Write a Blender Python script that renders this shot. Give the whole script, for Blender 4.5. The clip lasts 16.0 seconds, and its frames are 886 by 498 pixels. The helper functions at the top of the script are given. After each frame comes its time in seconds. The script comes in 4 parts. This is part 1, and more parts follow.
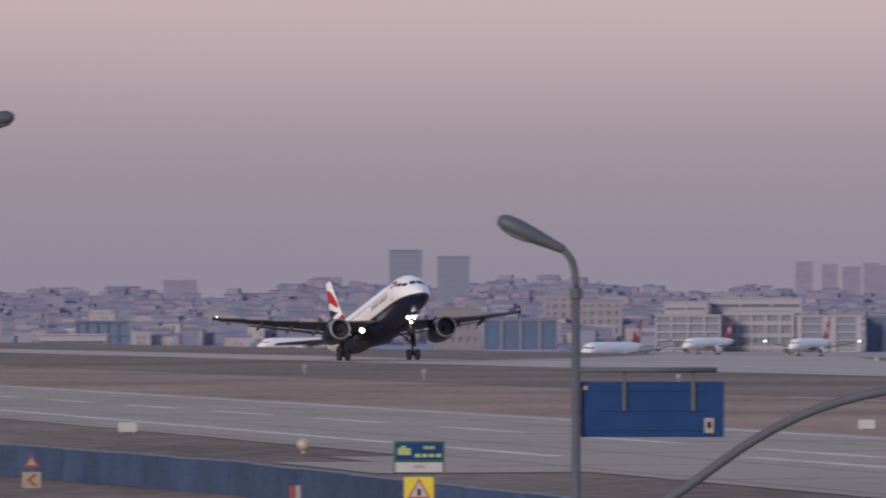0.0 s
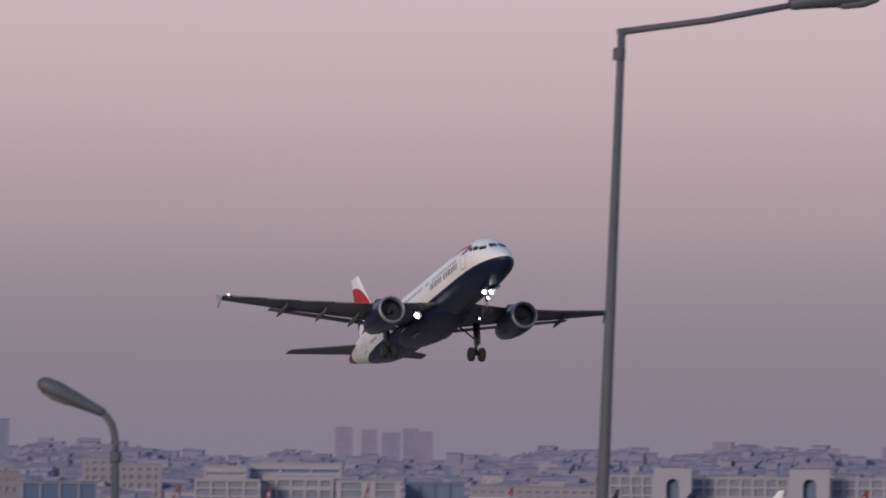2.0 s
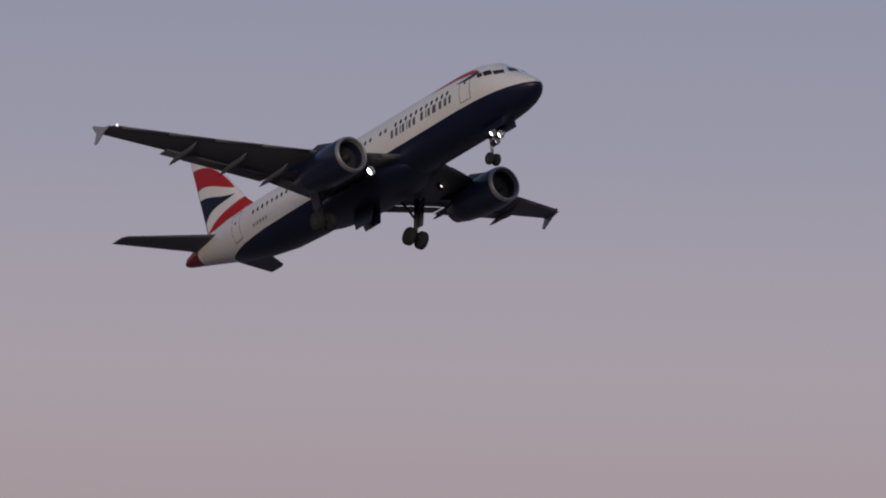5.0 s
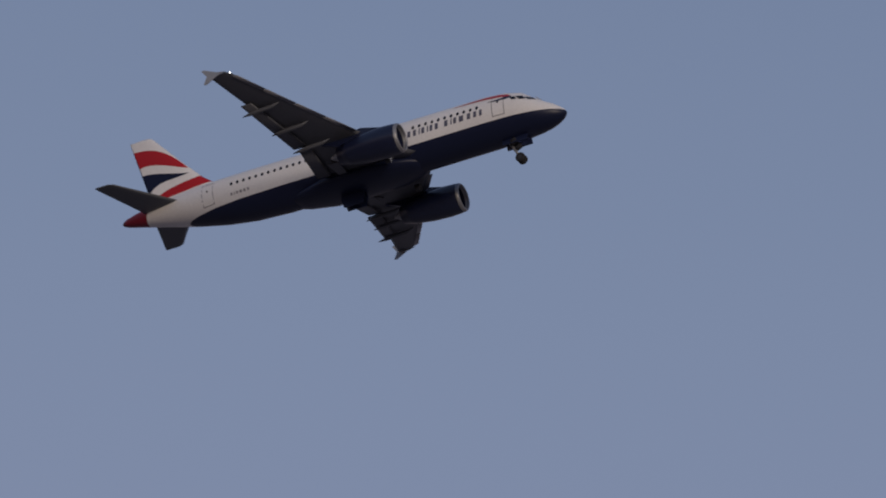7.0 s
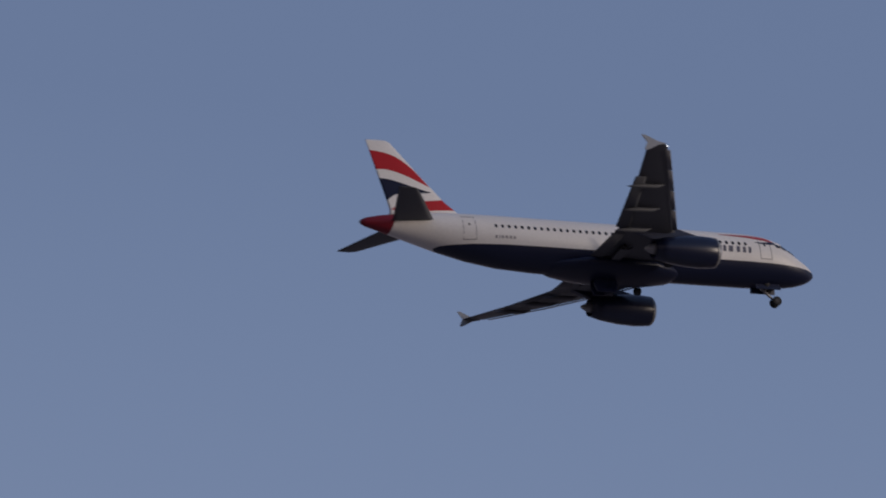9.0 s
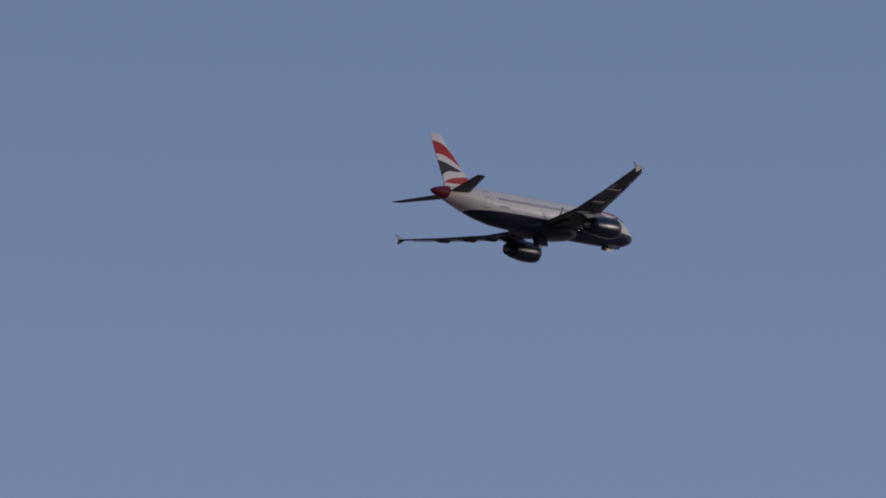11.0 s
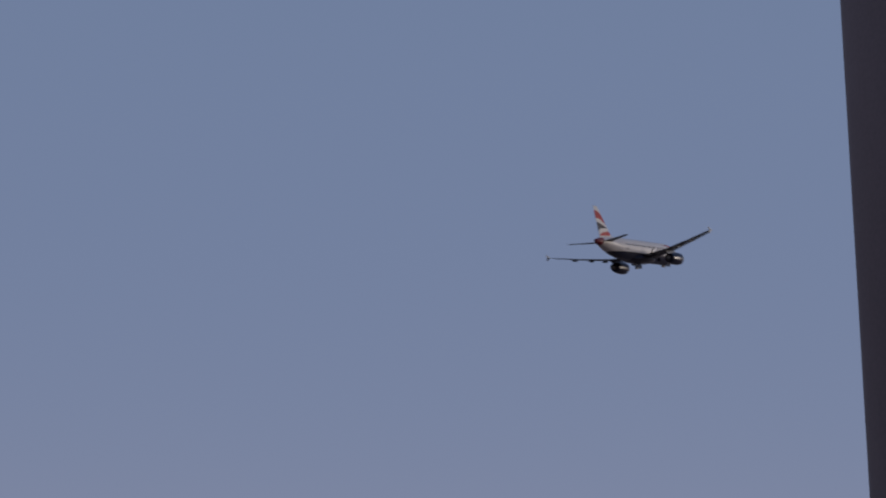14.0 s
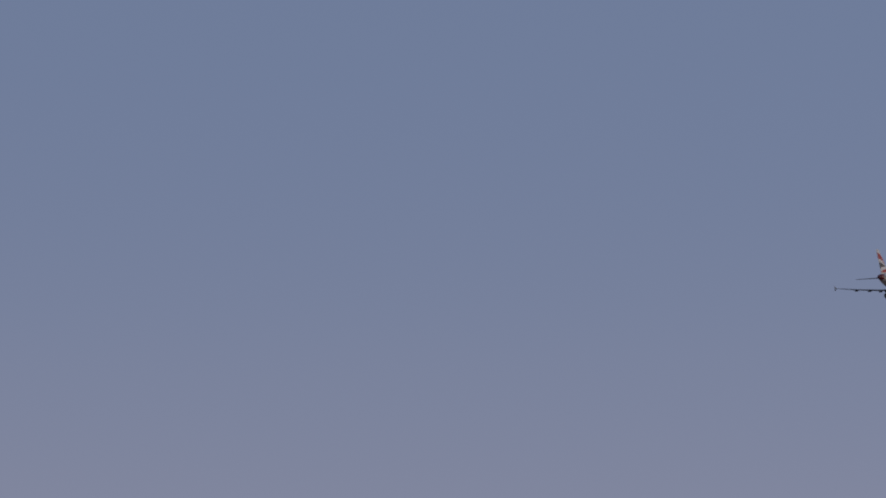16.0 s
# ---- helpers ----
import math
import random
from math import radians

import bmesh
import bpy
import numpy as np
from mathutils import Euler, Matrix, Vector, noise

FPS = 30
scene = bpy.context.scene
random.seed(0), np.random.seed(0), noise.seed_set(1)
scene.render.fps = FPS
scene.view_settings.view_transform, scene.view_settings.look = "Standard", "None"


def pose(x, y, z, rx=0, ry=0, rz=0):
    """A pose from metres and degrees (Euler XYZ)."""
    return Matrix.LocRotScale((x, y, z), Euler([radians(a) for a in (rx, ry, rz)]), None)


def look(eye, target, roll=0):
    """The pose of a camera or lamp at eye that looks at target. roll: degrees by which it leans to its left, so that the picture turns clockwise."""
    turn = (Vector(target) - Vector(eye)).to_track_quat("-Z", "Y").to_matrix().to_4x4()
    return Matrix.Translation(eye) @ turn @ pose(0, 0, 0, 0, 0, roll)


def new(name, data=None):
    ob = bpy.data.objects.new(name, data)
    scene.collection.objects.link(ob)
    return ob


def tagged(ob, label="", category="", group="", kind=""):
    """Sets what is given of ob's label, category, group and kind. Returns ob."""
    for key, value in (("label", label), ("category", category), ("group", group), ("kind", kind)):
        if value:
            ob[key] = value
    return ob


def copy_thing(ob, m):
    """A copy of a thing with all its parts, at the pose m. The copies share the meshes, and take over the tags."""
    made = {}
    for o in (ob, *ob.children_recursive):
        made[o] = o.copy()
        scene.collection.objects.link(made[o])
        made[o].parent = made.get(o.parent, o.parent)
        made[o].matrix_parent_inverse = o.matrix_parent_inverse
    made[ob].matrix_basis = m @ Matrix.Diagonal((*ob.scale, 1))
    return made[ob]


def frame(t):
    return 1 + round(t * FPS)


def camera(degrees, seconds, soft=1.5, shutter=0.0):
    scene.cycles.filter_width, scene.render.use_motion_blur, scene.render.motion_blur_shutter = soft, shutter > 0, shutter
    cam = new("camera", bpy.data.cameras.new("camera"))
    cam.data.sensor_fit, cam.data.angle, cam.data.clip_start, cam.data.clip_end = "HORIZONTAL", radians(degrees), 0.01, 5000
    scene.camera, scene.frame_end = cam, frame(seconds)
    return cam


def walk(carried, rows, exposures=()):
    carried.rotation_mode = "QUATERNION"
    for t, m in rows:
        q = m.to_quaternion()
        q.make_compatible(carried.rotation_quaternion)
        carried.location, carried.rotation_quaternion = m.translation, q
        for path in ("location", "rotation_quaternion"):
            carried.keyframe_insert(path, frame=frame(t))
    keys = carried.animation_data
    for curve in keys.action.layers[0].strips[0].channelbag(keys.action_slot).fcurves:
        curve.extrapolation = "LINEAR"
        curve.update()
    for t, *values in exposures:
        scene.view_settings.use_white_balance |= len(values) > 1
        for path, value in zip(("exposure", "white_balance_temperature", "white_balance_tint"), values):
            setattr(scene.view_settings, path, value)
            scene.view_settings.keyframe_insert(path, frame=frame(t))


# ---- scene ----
cam = camera(8.966, 16.0, 1.9, 0.3)
EYE = 3.81


def aim(az, el, roll):
    """A pose at the eye: az degrees clockwise from +y, el degrees up."""
    return pose(0, 0, EYE, 0, 0, -az) @ pose(0, 0, 0, 90 + el) @ pose(0, 0, 0, 0, 0, roll)


AIM = [
    (0, -75.437, 0.768, 0.000),
    (0.5, -73.838, 0.962, 0.155),
    (1, -73.118, 1.417, 0.297),
    (1.5, -72.165, 1.891, 0.376),
    (2, -70.791, 2.452, 0.473),
    (2.5, -68.998, 3.254, 0.473),
    (3, -66.626, 3.954, 0.418),
    (3.5, -64.010, 5.447, 0.439),
    (4, -61.035, 6.019, -0.013),
    (4.5, -57.821, 7.539, 0.717),
    (5, -53.793, 9.559, 1.657),
    (5.5, -48.728, 11.899, 2.475),
    (6, -42.517, 14.545, 3.153),
    (6.5, -35.055, 17.482, 3.673),
    (7, -26.235, 20.695, 4.018),
    (7.5, -15.136, 23.863, 4.247),
    (8, -0.559, 25.773, 4.645),
    (8.5, 10.792, 26.347, 5.061),
    (9, 20.830, 26.143, 4.814),
    (9.5, 30.280, 25.445, 3.992),
    (10, 38.771, 24.444, 2.917),
    (10.5, 45.934, 23.332, 1.912),
    (11, 51.400, 22.300, 1.300),
    (11.5, 55.200, 21.450, 1.200),
    (12, 58.500, 20.600, 1.100),
    (12.5, 61.200, 19.750, 1.000),
    (13, 63.700, 18.900, 0.900),
    (13.5, 66.079, 18.100, 0.600),
    (14, 66.550, 17.300, 0.300),
    (14.5, 65.900, 16.825, 0.275),
    (15, 65.800, 16.350, 0.250),
    (15.5, 65.700, 15.875, 0.225),
    (16, 65.600, 15.625, 0.225),
]
FLIGHT = [
    (0, -580.42, 143.39, 4.33, 1.64, 11.65, 1.26),
    (0.5, -554.14, 147.74, 7.12, 0.98, 11.14, 0.27),
    (1, -511.65, 148.25, 10.38, -0.41, 14.06, -0.33),
    (1.5, -478.11, 150.38, 14.11, 0.82, 14.40, -0.84),
    (2, -440.26, 152.26, 18.84, 1.24, 14.59, -1.13),
    (2.5, -399.40, 151.89, 23.33, 0.40, 14.01, -1.50),
    (3, -360.21, 153.25, 28.52, 0.24, 13.84, -0.69),
    (3.5, -320.36, 152.19, 33.12, -0.27, 13.55, 0.10),
    (4, -283.78, 152.88, 36.84, 0.04, 13.87, -1.30),
    (4.5, -276.25, 169.08, 48.64, -0.14, 13.47, -1.43),
    (5, -280.23, 198.91, 66.28, -0.04, 13.10, -1.65),
    (5.5, -283.89, 240.18, 88.82, 0.19, 12.70, -1.92),
    (6, -276.12, 288.54, 115.24, 0.47, 12.27, -2.15),
    (6.5, -245.46, 333.80, 142.02, 0.71, 11.85, -2.30),
    (7, -185.41, 359.33, 162.78, 0.80, 11.47, -2.25),
    (7.5, -102.88, 358.94, 174.43, 0.73, 11.04, -1.73),
    (8, -11.84, 355.58, 184.41, 0.53, 10.59, -0.49),
    (8.5, 69.65, 354.28, 187.38, 0.27, 10.35, -0.69),
    (9, 147.41, 354.21, 193.01, 0.33, 10.81, -0.61),
    (9.5, 224.95, 354.15, 203.09, 0.34, 10.99, -0.82),
    (10, 304.27, 354.89, 216.81, 0.30, 11.35, -1.12),
    (10.5, 386.43, 357.25, 233.44, 0.20, 11.88, -1.28),
    (11, 471.25, 362.60, 251.87, 0.02, 12.58, -1.11),
    (11.5, 547.20, 363.70, 265.43, -0.37, 12.88, -0.54),
    (12, 635.44, 371.21, 284.30, -0.50, 13.01, -0.46),
    (12.5, 721.71, 380.71, 303.03, -0.23, 13.13, -0.32),
    (13, 806.93, 376.37, 312.99, -0.96, 13.35, -0.93),
    (13.5, 896.45, 373.07, 322.83, -1.66, 12.95, -1.82),
    (14, 967.00, 378.91, 326.92, -2.43, 12.80, -1.94),
    (14.5, 1032.67, 397.25, 333.23, -1.14, 12.39, -2.35),
    (15, 1121.68, 418.26, 346.42, -0.71, 12.16, -2.44),
    (15.5, 1194.40, 431.95, 355.94, -0.37, 12.19, -2.68),
    (16, 1271.82, 451.60, 371.63, -0.22, 12.10, -2.63),
]
# seconds, stops, kelvin, tint
EXPOSURES = [(0, 0.17, 6500, 10), (1.4, 0.1, 6450, 10), (2, -0.14, 6400, 10), (2.5, -0.38, 6450, 10), (3, -0.57, 6500, 10), (3.5, -0.78, 6500, 10), (4.5, -1.02, 6550, 10), (7, -0.91, 6600, 10),
             (8, -0.8, 6482, 10), (8.7, -0.86, 6400, 10), (11, -1.0, 6120, 10), (13, -1.08, 6152, 10), (14, -1.13, 6168, 10), (15, -1.17, 6184, 10), (16, -1.21, 6200, 10)]
walk(cam, [(t, aim(a, e, r)) for t, a, e, r in AIM], EXPOSURES)

# ---- sky and light ----
world = bpy.data.worlds.new("dusk_sky")
scene.world = world
world.use_nodes = True
wn, wl = world.node_tree.nodes, world.node_tree.links
background = wn["Background"]
coord = wn.new("ShaderNodeTexCoord")
split = wn.new("ShaderNodeSeparateXYZ")
wl.new(coord.outputs["Generated"], split.inputs[0])
ramp = wn.new("ShaderNodeValToRGB")
SKY = [(0.0, (0.218, 0.202, 0.274)), (0.014, (0.21, 0.184, 0.264)), (0.03, (0.252, 0.203, 0.26)), (0.045, (0.343, 0.257, 0.306)),
       (0.07, (0.543, 0.395, 0.432)), (0.1, (0.657, 0.494, 0.53)), (0.14, (0.766, 0.651, 0.722)), (0.18, (0.63, 0.597, 0.749)),
       (0.25, (0.413, 0.477, 0.694)), (0.3, (0.359, 0.441, 0.68)), (0.36, (0.346, 0.441, 0.672)), (0.46, (0.256, 0.349, 0.582)),
       (1.0, (0.148, 0.204, 0.389))]
cr = ramp.color_ramp
cr.interpolation = "B_SPLINE"
while len(cr.elements) < len(SKY):
    cr.elements.new(0.5)
for k, (p, c) in zip(cr.elements, SKY):
    k.position, k.color = p, (*c, 1)
wl.new(split.outputs[2], ramp.inputs[0])
nishita = wn.new("ShaderNodeTexSky")
nishita.sky_type = "NISHITA"
nishita.sun_disc = False
nishita.sun_elevation = radians(12)
nishita.sun_rotation = radians(135)
blend = wn.new("ShaderNodeMixRGB")
blend.blend_type = "ADD"
blend.inputs[0].default_value = 0.01
wl.new(ramp.outputs[0], blend.inputs[1])
wl.new(nishita.outputs[0], blend.inputs[2])
wl.new(blend.outputs[0], background.inputs[0])
background.inputs[1].default_value = 1.0

sun = new("sun", bpy.data.lights.new("sun", "SUN"))
sun.data.energy, sun.data.angle, sun.data.color = 2.2, radians(12), (1.0, 0.84, 0.70)
sun.matrix_world = look((0, 0, 0), (-0.69, 0.69, -0.21))
sun.location = (0, -60, 60)


# ---- materials ----
def shader(name, base, rough=0.6, metal=0.0, spread=0.12, size=3.0, bump=0.0, fine=40.0, spec=0.5, emit=0.0, vary=0.0):
    """A surface with two scales of uneven colour and, where asked, relief."""
    m = bpy.data.materials.new(name)
    m.use_nodes = True
    n, l = m.node_tree.nodes, m.node_tree.links
    b = n["Principled BSDF"]
    b.inputs["Roughness"].default_value, b.inputs["Metallic"].default_value = rough, metal
    b.inputs["Specular IOR Level"].default_value = spec
    c = n.new("ShaderNodeTexCoord")
    big, small = n.new("ShaderNodeTexNoise"), n.new("ShaderNodeTexNoise")
    big.inputs["Scale"].default_value, small.inputs["Scale"].default_value = 1 / size, fine / size
    big.inputs["Detail"].default_value = 4
    add = n.new("ShaderNodeMath")
    add.operation = "ADD"
    for k in (big, small):
        l.new(c.outputs["Object"], k.inputs["Vector"])
    l.new(big.outputs[0], add.inputs[0])
    l.new(small.outputs[0], add.inputs[1])
    r = n.new("ShaderNodeMapRange")
    r.inputs["From Min"].default_value, r.inputs["From Max"].default_value = 0.6, 1.4
    r.inputs["To Min"].default_value, r.inputs["To Max"].default_value = 1 - spread, 1 + spread
    l.new(add.outputs[0], r.inputs[0])
    mul = n.new("ShaderNodeVectorMath")
    mul.operation = "MULTIPLY"
    mul.inputs[0].default_value = base
    l.new(r.outputs[0], mul.inputs[1])
    if vary:
        # each piece of its own tone and with its own stains
        info = n.new("ShaderNodeObjectInfo")
        tone = calc(n, l, "ADD", calc(n, l, "MULTIPLY", info.outputs["Random"], vary), 1 - vary / 2)
        l.new(calc(n, l, "MULTIPLY", r.outputs[0], tone), mul.inputs[1])
        shift = n.new("ShaderNodeVectorMath")
        shift.operation = "ADD"
        l.new(c.outputs["Object"], shift.inputs[0])
        l.new(calc(n, l, "MULTIPLY", info.outputs["Random"], 50.0), shift.inputs[1])
        l.new(shift.outputs[0], big.inputs["Vector"])
    l.new(mul.outputs[0], b.inputs["Base Color"])
    if bump:
        bp = n.new("ShaderNodeBump")
        bp.inputs["Strength"].default_value = bump
        l.new(small.outputs[0], bp.inputs["Height"])
        l.new(bp.outputs[0], b.inputs["Normal"])
    if emit:
        b.inputs["Emission Color"].default_value = (*base, 1)
        b.inputs["Emission Strength"].default_value = emit
    return m


def calc(nodes, links, op, a, b=None):
    k = nodes.new("ShaderNodeMath")
    k.operation = op
    for i, v in enumerate((a, b)):
        if v is None:
            continue
        if isinstance(v, (int, float)):
            k.inputs[i].default_value = v
        else:
            links.new(v, k.inputs[i])
    return k.outputs[0]


def painted(m, rules):
    """Lays colours over m's base colour where a rule, made from object x, y, z, is above 0.5."""
    n, l = m.node_tree.nodes, m.node_tree.links
    b = n["Principled BSDF"]
    src = b.inputs["Base Color"].links[0].from_socket
    c = n.new("ShaderNodeTexCoord")
    s = n.new("ShaderNodeSeparateXYZ")
    l.new(c.outputs["Object"], s.inputs[0])

    def op(kind, a, bb=None):
        return calc(n, l, kind, a, bb)
    for rule, colour in rules:
        mask = rule(op, s.outputs[0], s.outputs[1], s.outputs[2])
        mix = n.new("ShaderNodeMixRGB")
        l.new(mask, mix.inputs[0])
        l.new(src, mix.inputs[1])
        mix.inputs[2].default_value = (*colour, 1)
        src = mix.outputs[0]
    l.new(src, b.inputs["Base Color"])
    return m


NAVY, RED, WHITE = (0.009, 0.013, 0.038), (0.42, 0.02, 0.028), (0.74, 0.72, 0.69)


def fin_rule(upper, lower):
    """A stripe between two curves: w runs down the fin from its tip, u forwards from its trailing edge."""
    def rule(op, x, y, z):
        w = op("DIVIDE", op("SUBTRACT", 7.75, z), 5.8)
        u = op("DIVIDE", op("SUBTRACT", x, op("ADD", -18.4, op("MULTIPLY", w, 1.5))), 6.4)

        def curve(coeffs):
            out = coeffs[0]
            for c in coeffs[1:]:
                out = op("ADD", op("MULTIPLY", out, u), c)
            return out
        return op("MULTIPLY", op("GREATER_THAN", w, curve(upper)), op("LESS_THAN", w, curve(lower)))
    return rule


M = {}
M["body"] = painted(shader("white_navy_fuselage_paint", WHITE, 0.4, size=6, spread=0.08, spec=0.3),
                    [(lambda op, x, y, z: op("LESS_THAN", z, -0.84), NAVY),
                     (lambda op, x, y, z: op("LESS_THAN", op("SUBTRACT", x, op("MULTIPLY", z, 0.35)), -17.45), (0.2, 0.012, 0.024))])
M["fin"] = painted(shader("striped_fin_paint", WHITE, 0.55, size=6, spread=0.08, spec=0.15),
                   [(fin_rule([1.735, 0.083, 0.128, 0.146], [-1.526, 1.83, -0.198, 0.414]), RED), (fin_rule([-1.35, 1.23, 0.023, 0.535], [-2.225, 2.416, -0.873, 0.833]), NAVY), (fin_rule([-0.901, 1.183, -0.636, 0.965], [-0.126, 0.05, 0.972]), RED)])
M["navy"] = shader("navy_paint", NAVY, 0.3, size=4, spread=0.15)
# light grey paint made dark: the backlit underside's shade is in the colour
M["wing"] = shader("shade_darkened_wing_paint", (0.082, 0.086, 0.1), 0.6, size=5, spread=0.12)
M["metal"] = shader("bare_aluminium", (0.26, 0.26, 0.265), 0.45, 0.5, size=1, spread=0.1)
M["dark"] = shader("dark_metal", (0.03, 0.03, 0.033), 0.6, 0.2, size=1)
M["tyre"] = shader("black_rubber", (0.015, 0.015, 0.016), 0.85, size=0.5)
M["glass"] = shader("dark_window_glass", (0.012, 0.014, 0.02), 0.12, size=1)
M["red"] = shader("red_paint", RED, 0.4, size=2)
M["lamp"] = shader("landing_light_glow", (1.0, 0.95, 1.0), 0.3, emit=10)
M["headlight"] = shader("vehicle_headlight_glow", (1.0, 0.98, 0.95), 0.3, emit=3)
M["slat"] = shader("pale_grey_slat_paint", (0.2, 0.2, 0.215), 0.45, size=2)
M["glint"] = shader("strobe_glow", (1.0, 1.0, 1.0), 0.3, emit=4)
M["bars"] = shader("grey_navy_film", (0.085, 0.085, 0.12), 0.5, size=1)
M["seam"] = shader("door_seam_grey", (0.25, 0.24, 0.25), 0.6, size=1)
M["white"] = shader("white_airliner_paint", (0.76, 0.73, 0.71), 0.4, size=6, spread=0.05)
M["grass"] = shader("dry_winter_grass", (0.205, 0.15, 0.118), 0.95, size=30, spread=0.55, fine=25, spec=0.1)
M["asphalt"] = shader("worn_grey_asphalt", (0.37, 0.29, 0.228), 0.85, size=30, spread=0.16, fine=30, spec=0.15)
M["concrete"] = shader("pale_concrete", (0.4, 0.327, 0.278), 0.85, size=50, spread=0.12, fine=20, spec=0.15)
M["apron"] = shader("stained_apron_concrete", (0.345, 0.287, 0.262), 0.85, size=60, spread=0.2, fine=20, spec=0.15)
M["road"] = shader("dark_asphalt", (0.06, 0.06, 0.062), 0.8, size=6)
M["line"] = shader("worn_white_marking", (0.52, 0.46, 0.42), 0.8, size=4, spread=0.35, fine=12)
M["steel"] = shader("galvanised_grey_steel", (0.088, 0.094, 0.112), 0.65, 0.0, size=0.6, spread=0.2, spec=0.25)
M["lamphead"] = shader("grey_lamp_housing", (0.07, 0.077, 0.095), 0.6, size=0.4, spread=0.15)
M["lens"] = shader("milky_lamp_lens", (0.26, 0.27, 0.29), 0.35, size=0.3)
M["lamplens"] = shader("grimy_lamp_lens", (0.14, 0.145, 0.16), 0.4, size=0.3)
M["signblue"] = shader("blue_sign_back", (0.012, 0.042, 0.135), 0.6, size=0.8, spread=0.14, spec=0.12)
M["black"] = shader("black_plastic", (0.012, 0.012, 0.014), 0.6, size=0.5, spec=0.1)
M["dark_cover"] = shader("dull_dark_plastic", (0.013, 0.013, 0.015), 0.75, size=0.1, spread=0.4, spec=0.1)
M["signwhite"] = shader("white_sign_film", (0.36, 0.36, 0.37), 0.6, size=0.5)
M["green"] = shader("green_sign_film", (0.01, 0.075, 0.06), 0.45, size=0.5)
M["yellow"] = shader("yellow_sign_film", (0.55, 0.43, 0.03), 0.45, size=0.5)
M["fence"] = shader("blue_grey_fence_panel", (0.03, 0.054, 0.112), 0.8, size=0.9, spread=0.5, fine=9, vary=0.3)
M["verge"] = shader("brown_dry_grass", (0.31, 0.213, 0.153), 0.95, size=20, spread=0.5, fine=25, spec=0.1)
M["faded_red"] = shader("faded_red_film", (0.24, 0.045, 0.055), 0.7, size=0.4, spread=0.25)
M["dull_white"] = shader("dirty_white_film", (0.26, 0.25, 0.25), 0.7, size=0.3, spread=0.25)
M["buff"] = shader("dirty_buff_film", (0.26, 0.23, 0.17), 0.7, size=0.3, spread=0.3)
M["cream"] = shader("cream_globe_glass", (0.37, 0.33, 0.25), 0.4, size=0.3)
M["lime"] = shader("yellow_green_lettering", (0.30, 0.36, 0.14), 0.6, size=0.3)
M["rail"] = shader("pale_blue_rail_paint", (0.11, 0.145, 0.20), 0.7, size=0.6, spread=0.25)
M["pillar"] = shader("dark_brown_render", (0.23, 0.18, 0.175), 0.8, size=0.3)


# ---- building blocks ----
def part(name, bm, material, parent=None, label="", smooth=False):
    me = bpy.data.meshes.new(name)
    bmesh.ops.recalc_face_normals(bm, faces=bm.faces[:])
    bm.to_mesh(me)
    bm.free()
    if smooth:
        me.shade_smooth()
    me.materials.append(material)
    ob = new(name, me)
    if parent is not None:
        ob.parent = parent
    return tagged(ob, label) if label else ob


def block(bm, size, m=None, bevel=0.0):
    r = bmesh.ops.create_cube(bm, size=1.0, matrix=(m or Matrix()) @ Matrix.Diagonal((*size, 1)))
    if bevel:
        edges = list({e for v in r["verts"] for e in v.link_edges})
        bmesh.ops.bevel(bm, geom=edges, offset=bevel, segments=2, affect="EDGES", profile=0.5)
    return bm


def loft(bm, rings, closed=True, caps=True):
    """Joins rings of points, all of one count, into a skin."""
    rows = [[bm.verts.new(p) for p in ring] for ring in rings]
    n = len(rows[0])
    for a, b in zip(rows, rows[1:]):
        for i in range(n if closed else n - 1):
            j = (i + 1) % n
            bm.faces.new((a[i], a[j], b[j], b[i]))
    if caps:
        bm.faces.new(rows[0])
        bm.faces.new(rows[-1])
    return bm


def tube(bm, path, radii, n=12, caps=True):
    """A round tube along points with a radius at each."""
    rings = []
    for i, p in enumerate(path):
        a, b = Vector(path[max(i - 1, 0)]), Vector(path[min(i + 1, len(path) - 1)])
        q = (b - a).to_track_quat("Z", "Y")
        r = radii[i] if isinstance(radii, (list, tuple)) else radii
        rings.append([Vector(p) + q @ Vector((r * math.cos(k * math.tau / n), r * math.sin(k * math.tau / n), 0)) for k in range(n)])
    return loft(bm, rings, True, caps)


def foil(bm, sections, n=9):
    """A wing skin through sections (y, leading x, trailing x, z, thickness)."""
    rings = []
    for y, le, te, z, th in sections:
        ring = []
        for side in (1, -1):
            for k in range(n):
                f = k / (n - 1) if side > 0 else 1 - k / (n - 1)
                if side < 0 and k in (0, n - 1):
                    continue
                t = th * 2.6 * (0.2969 * math.sqrt(f) - 0.126 * f - 0.3516 * f * f + 0.2843 * f ** 3 - 0.1015 * f ** 4)
                ring.append((le + (te - le) * f, y, z + side * t + 0.0))
        rings.append(ring)
    return loft(bm, rings)


def slab(bm, outline, thick, axis="y"):
    """A flat outline (u, v) given a thickness; axis y: u is x and v is z."""
    rings = []
    for s in (-0.5, 0.5):
        rings.append([(u, s * thick, v) if axis == "y" else (u, v, s * thick) for u, v in outline])
    return loft(bm, rings)


def empty(name, m=None):
    ob = new(name)
    ob.empty_display_size = 0.5
    if m is not None:
        ob.matrix_basis = m
    return ob


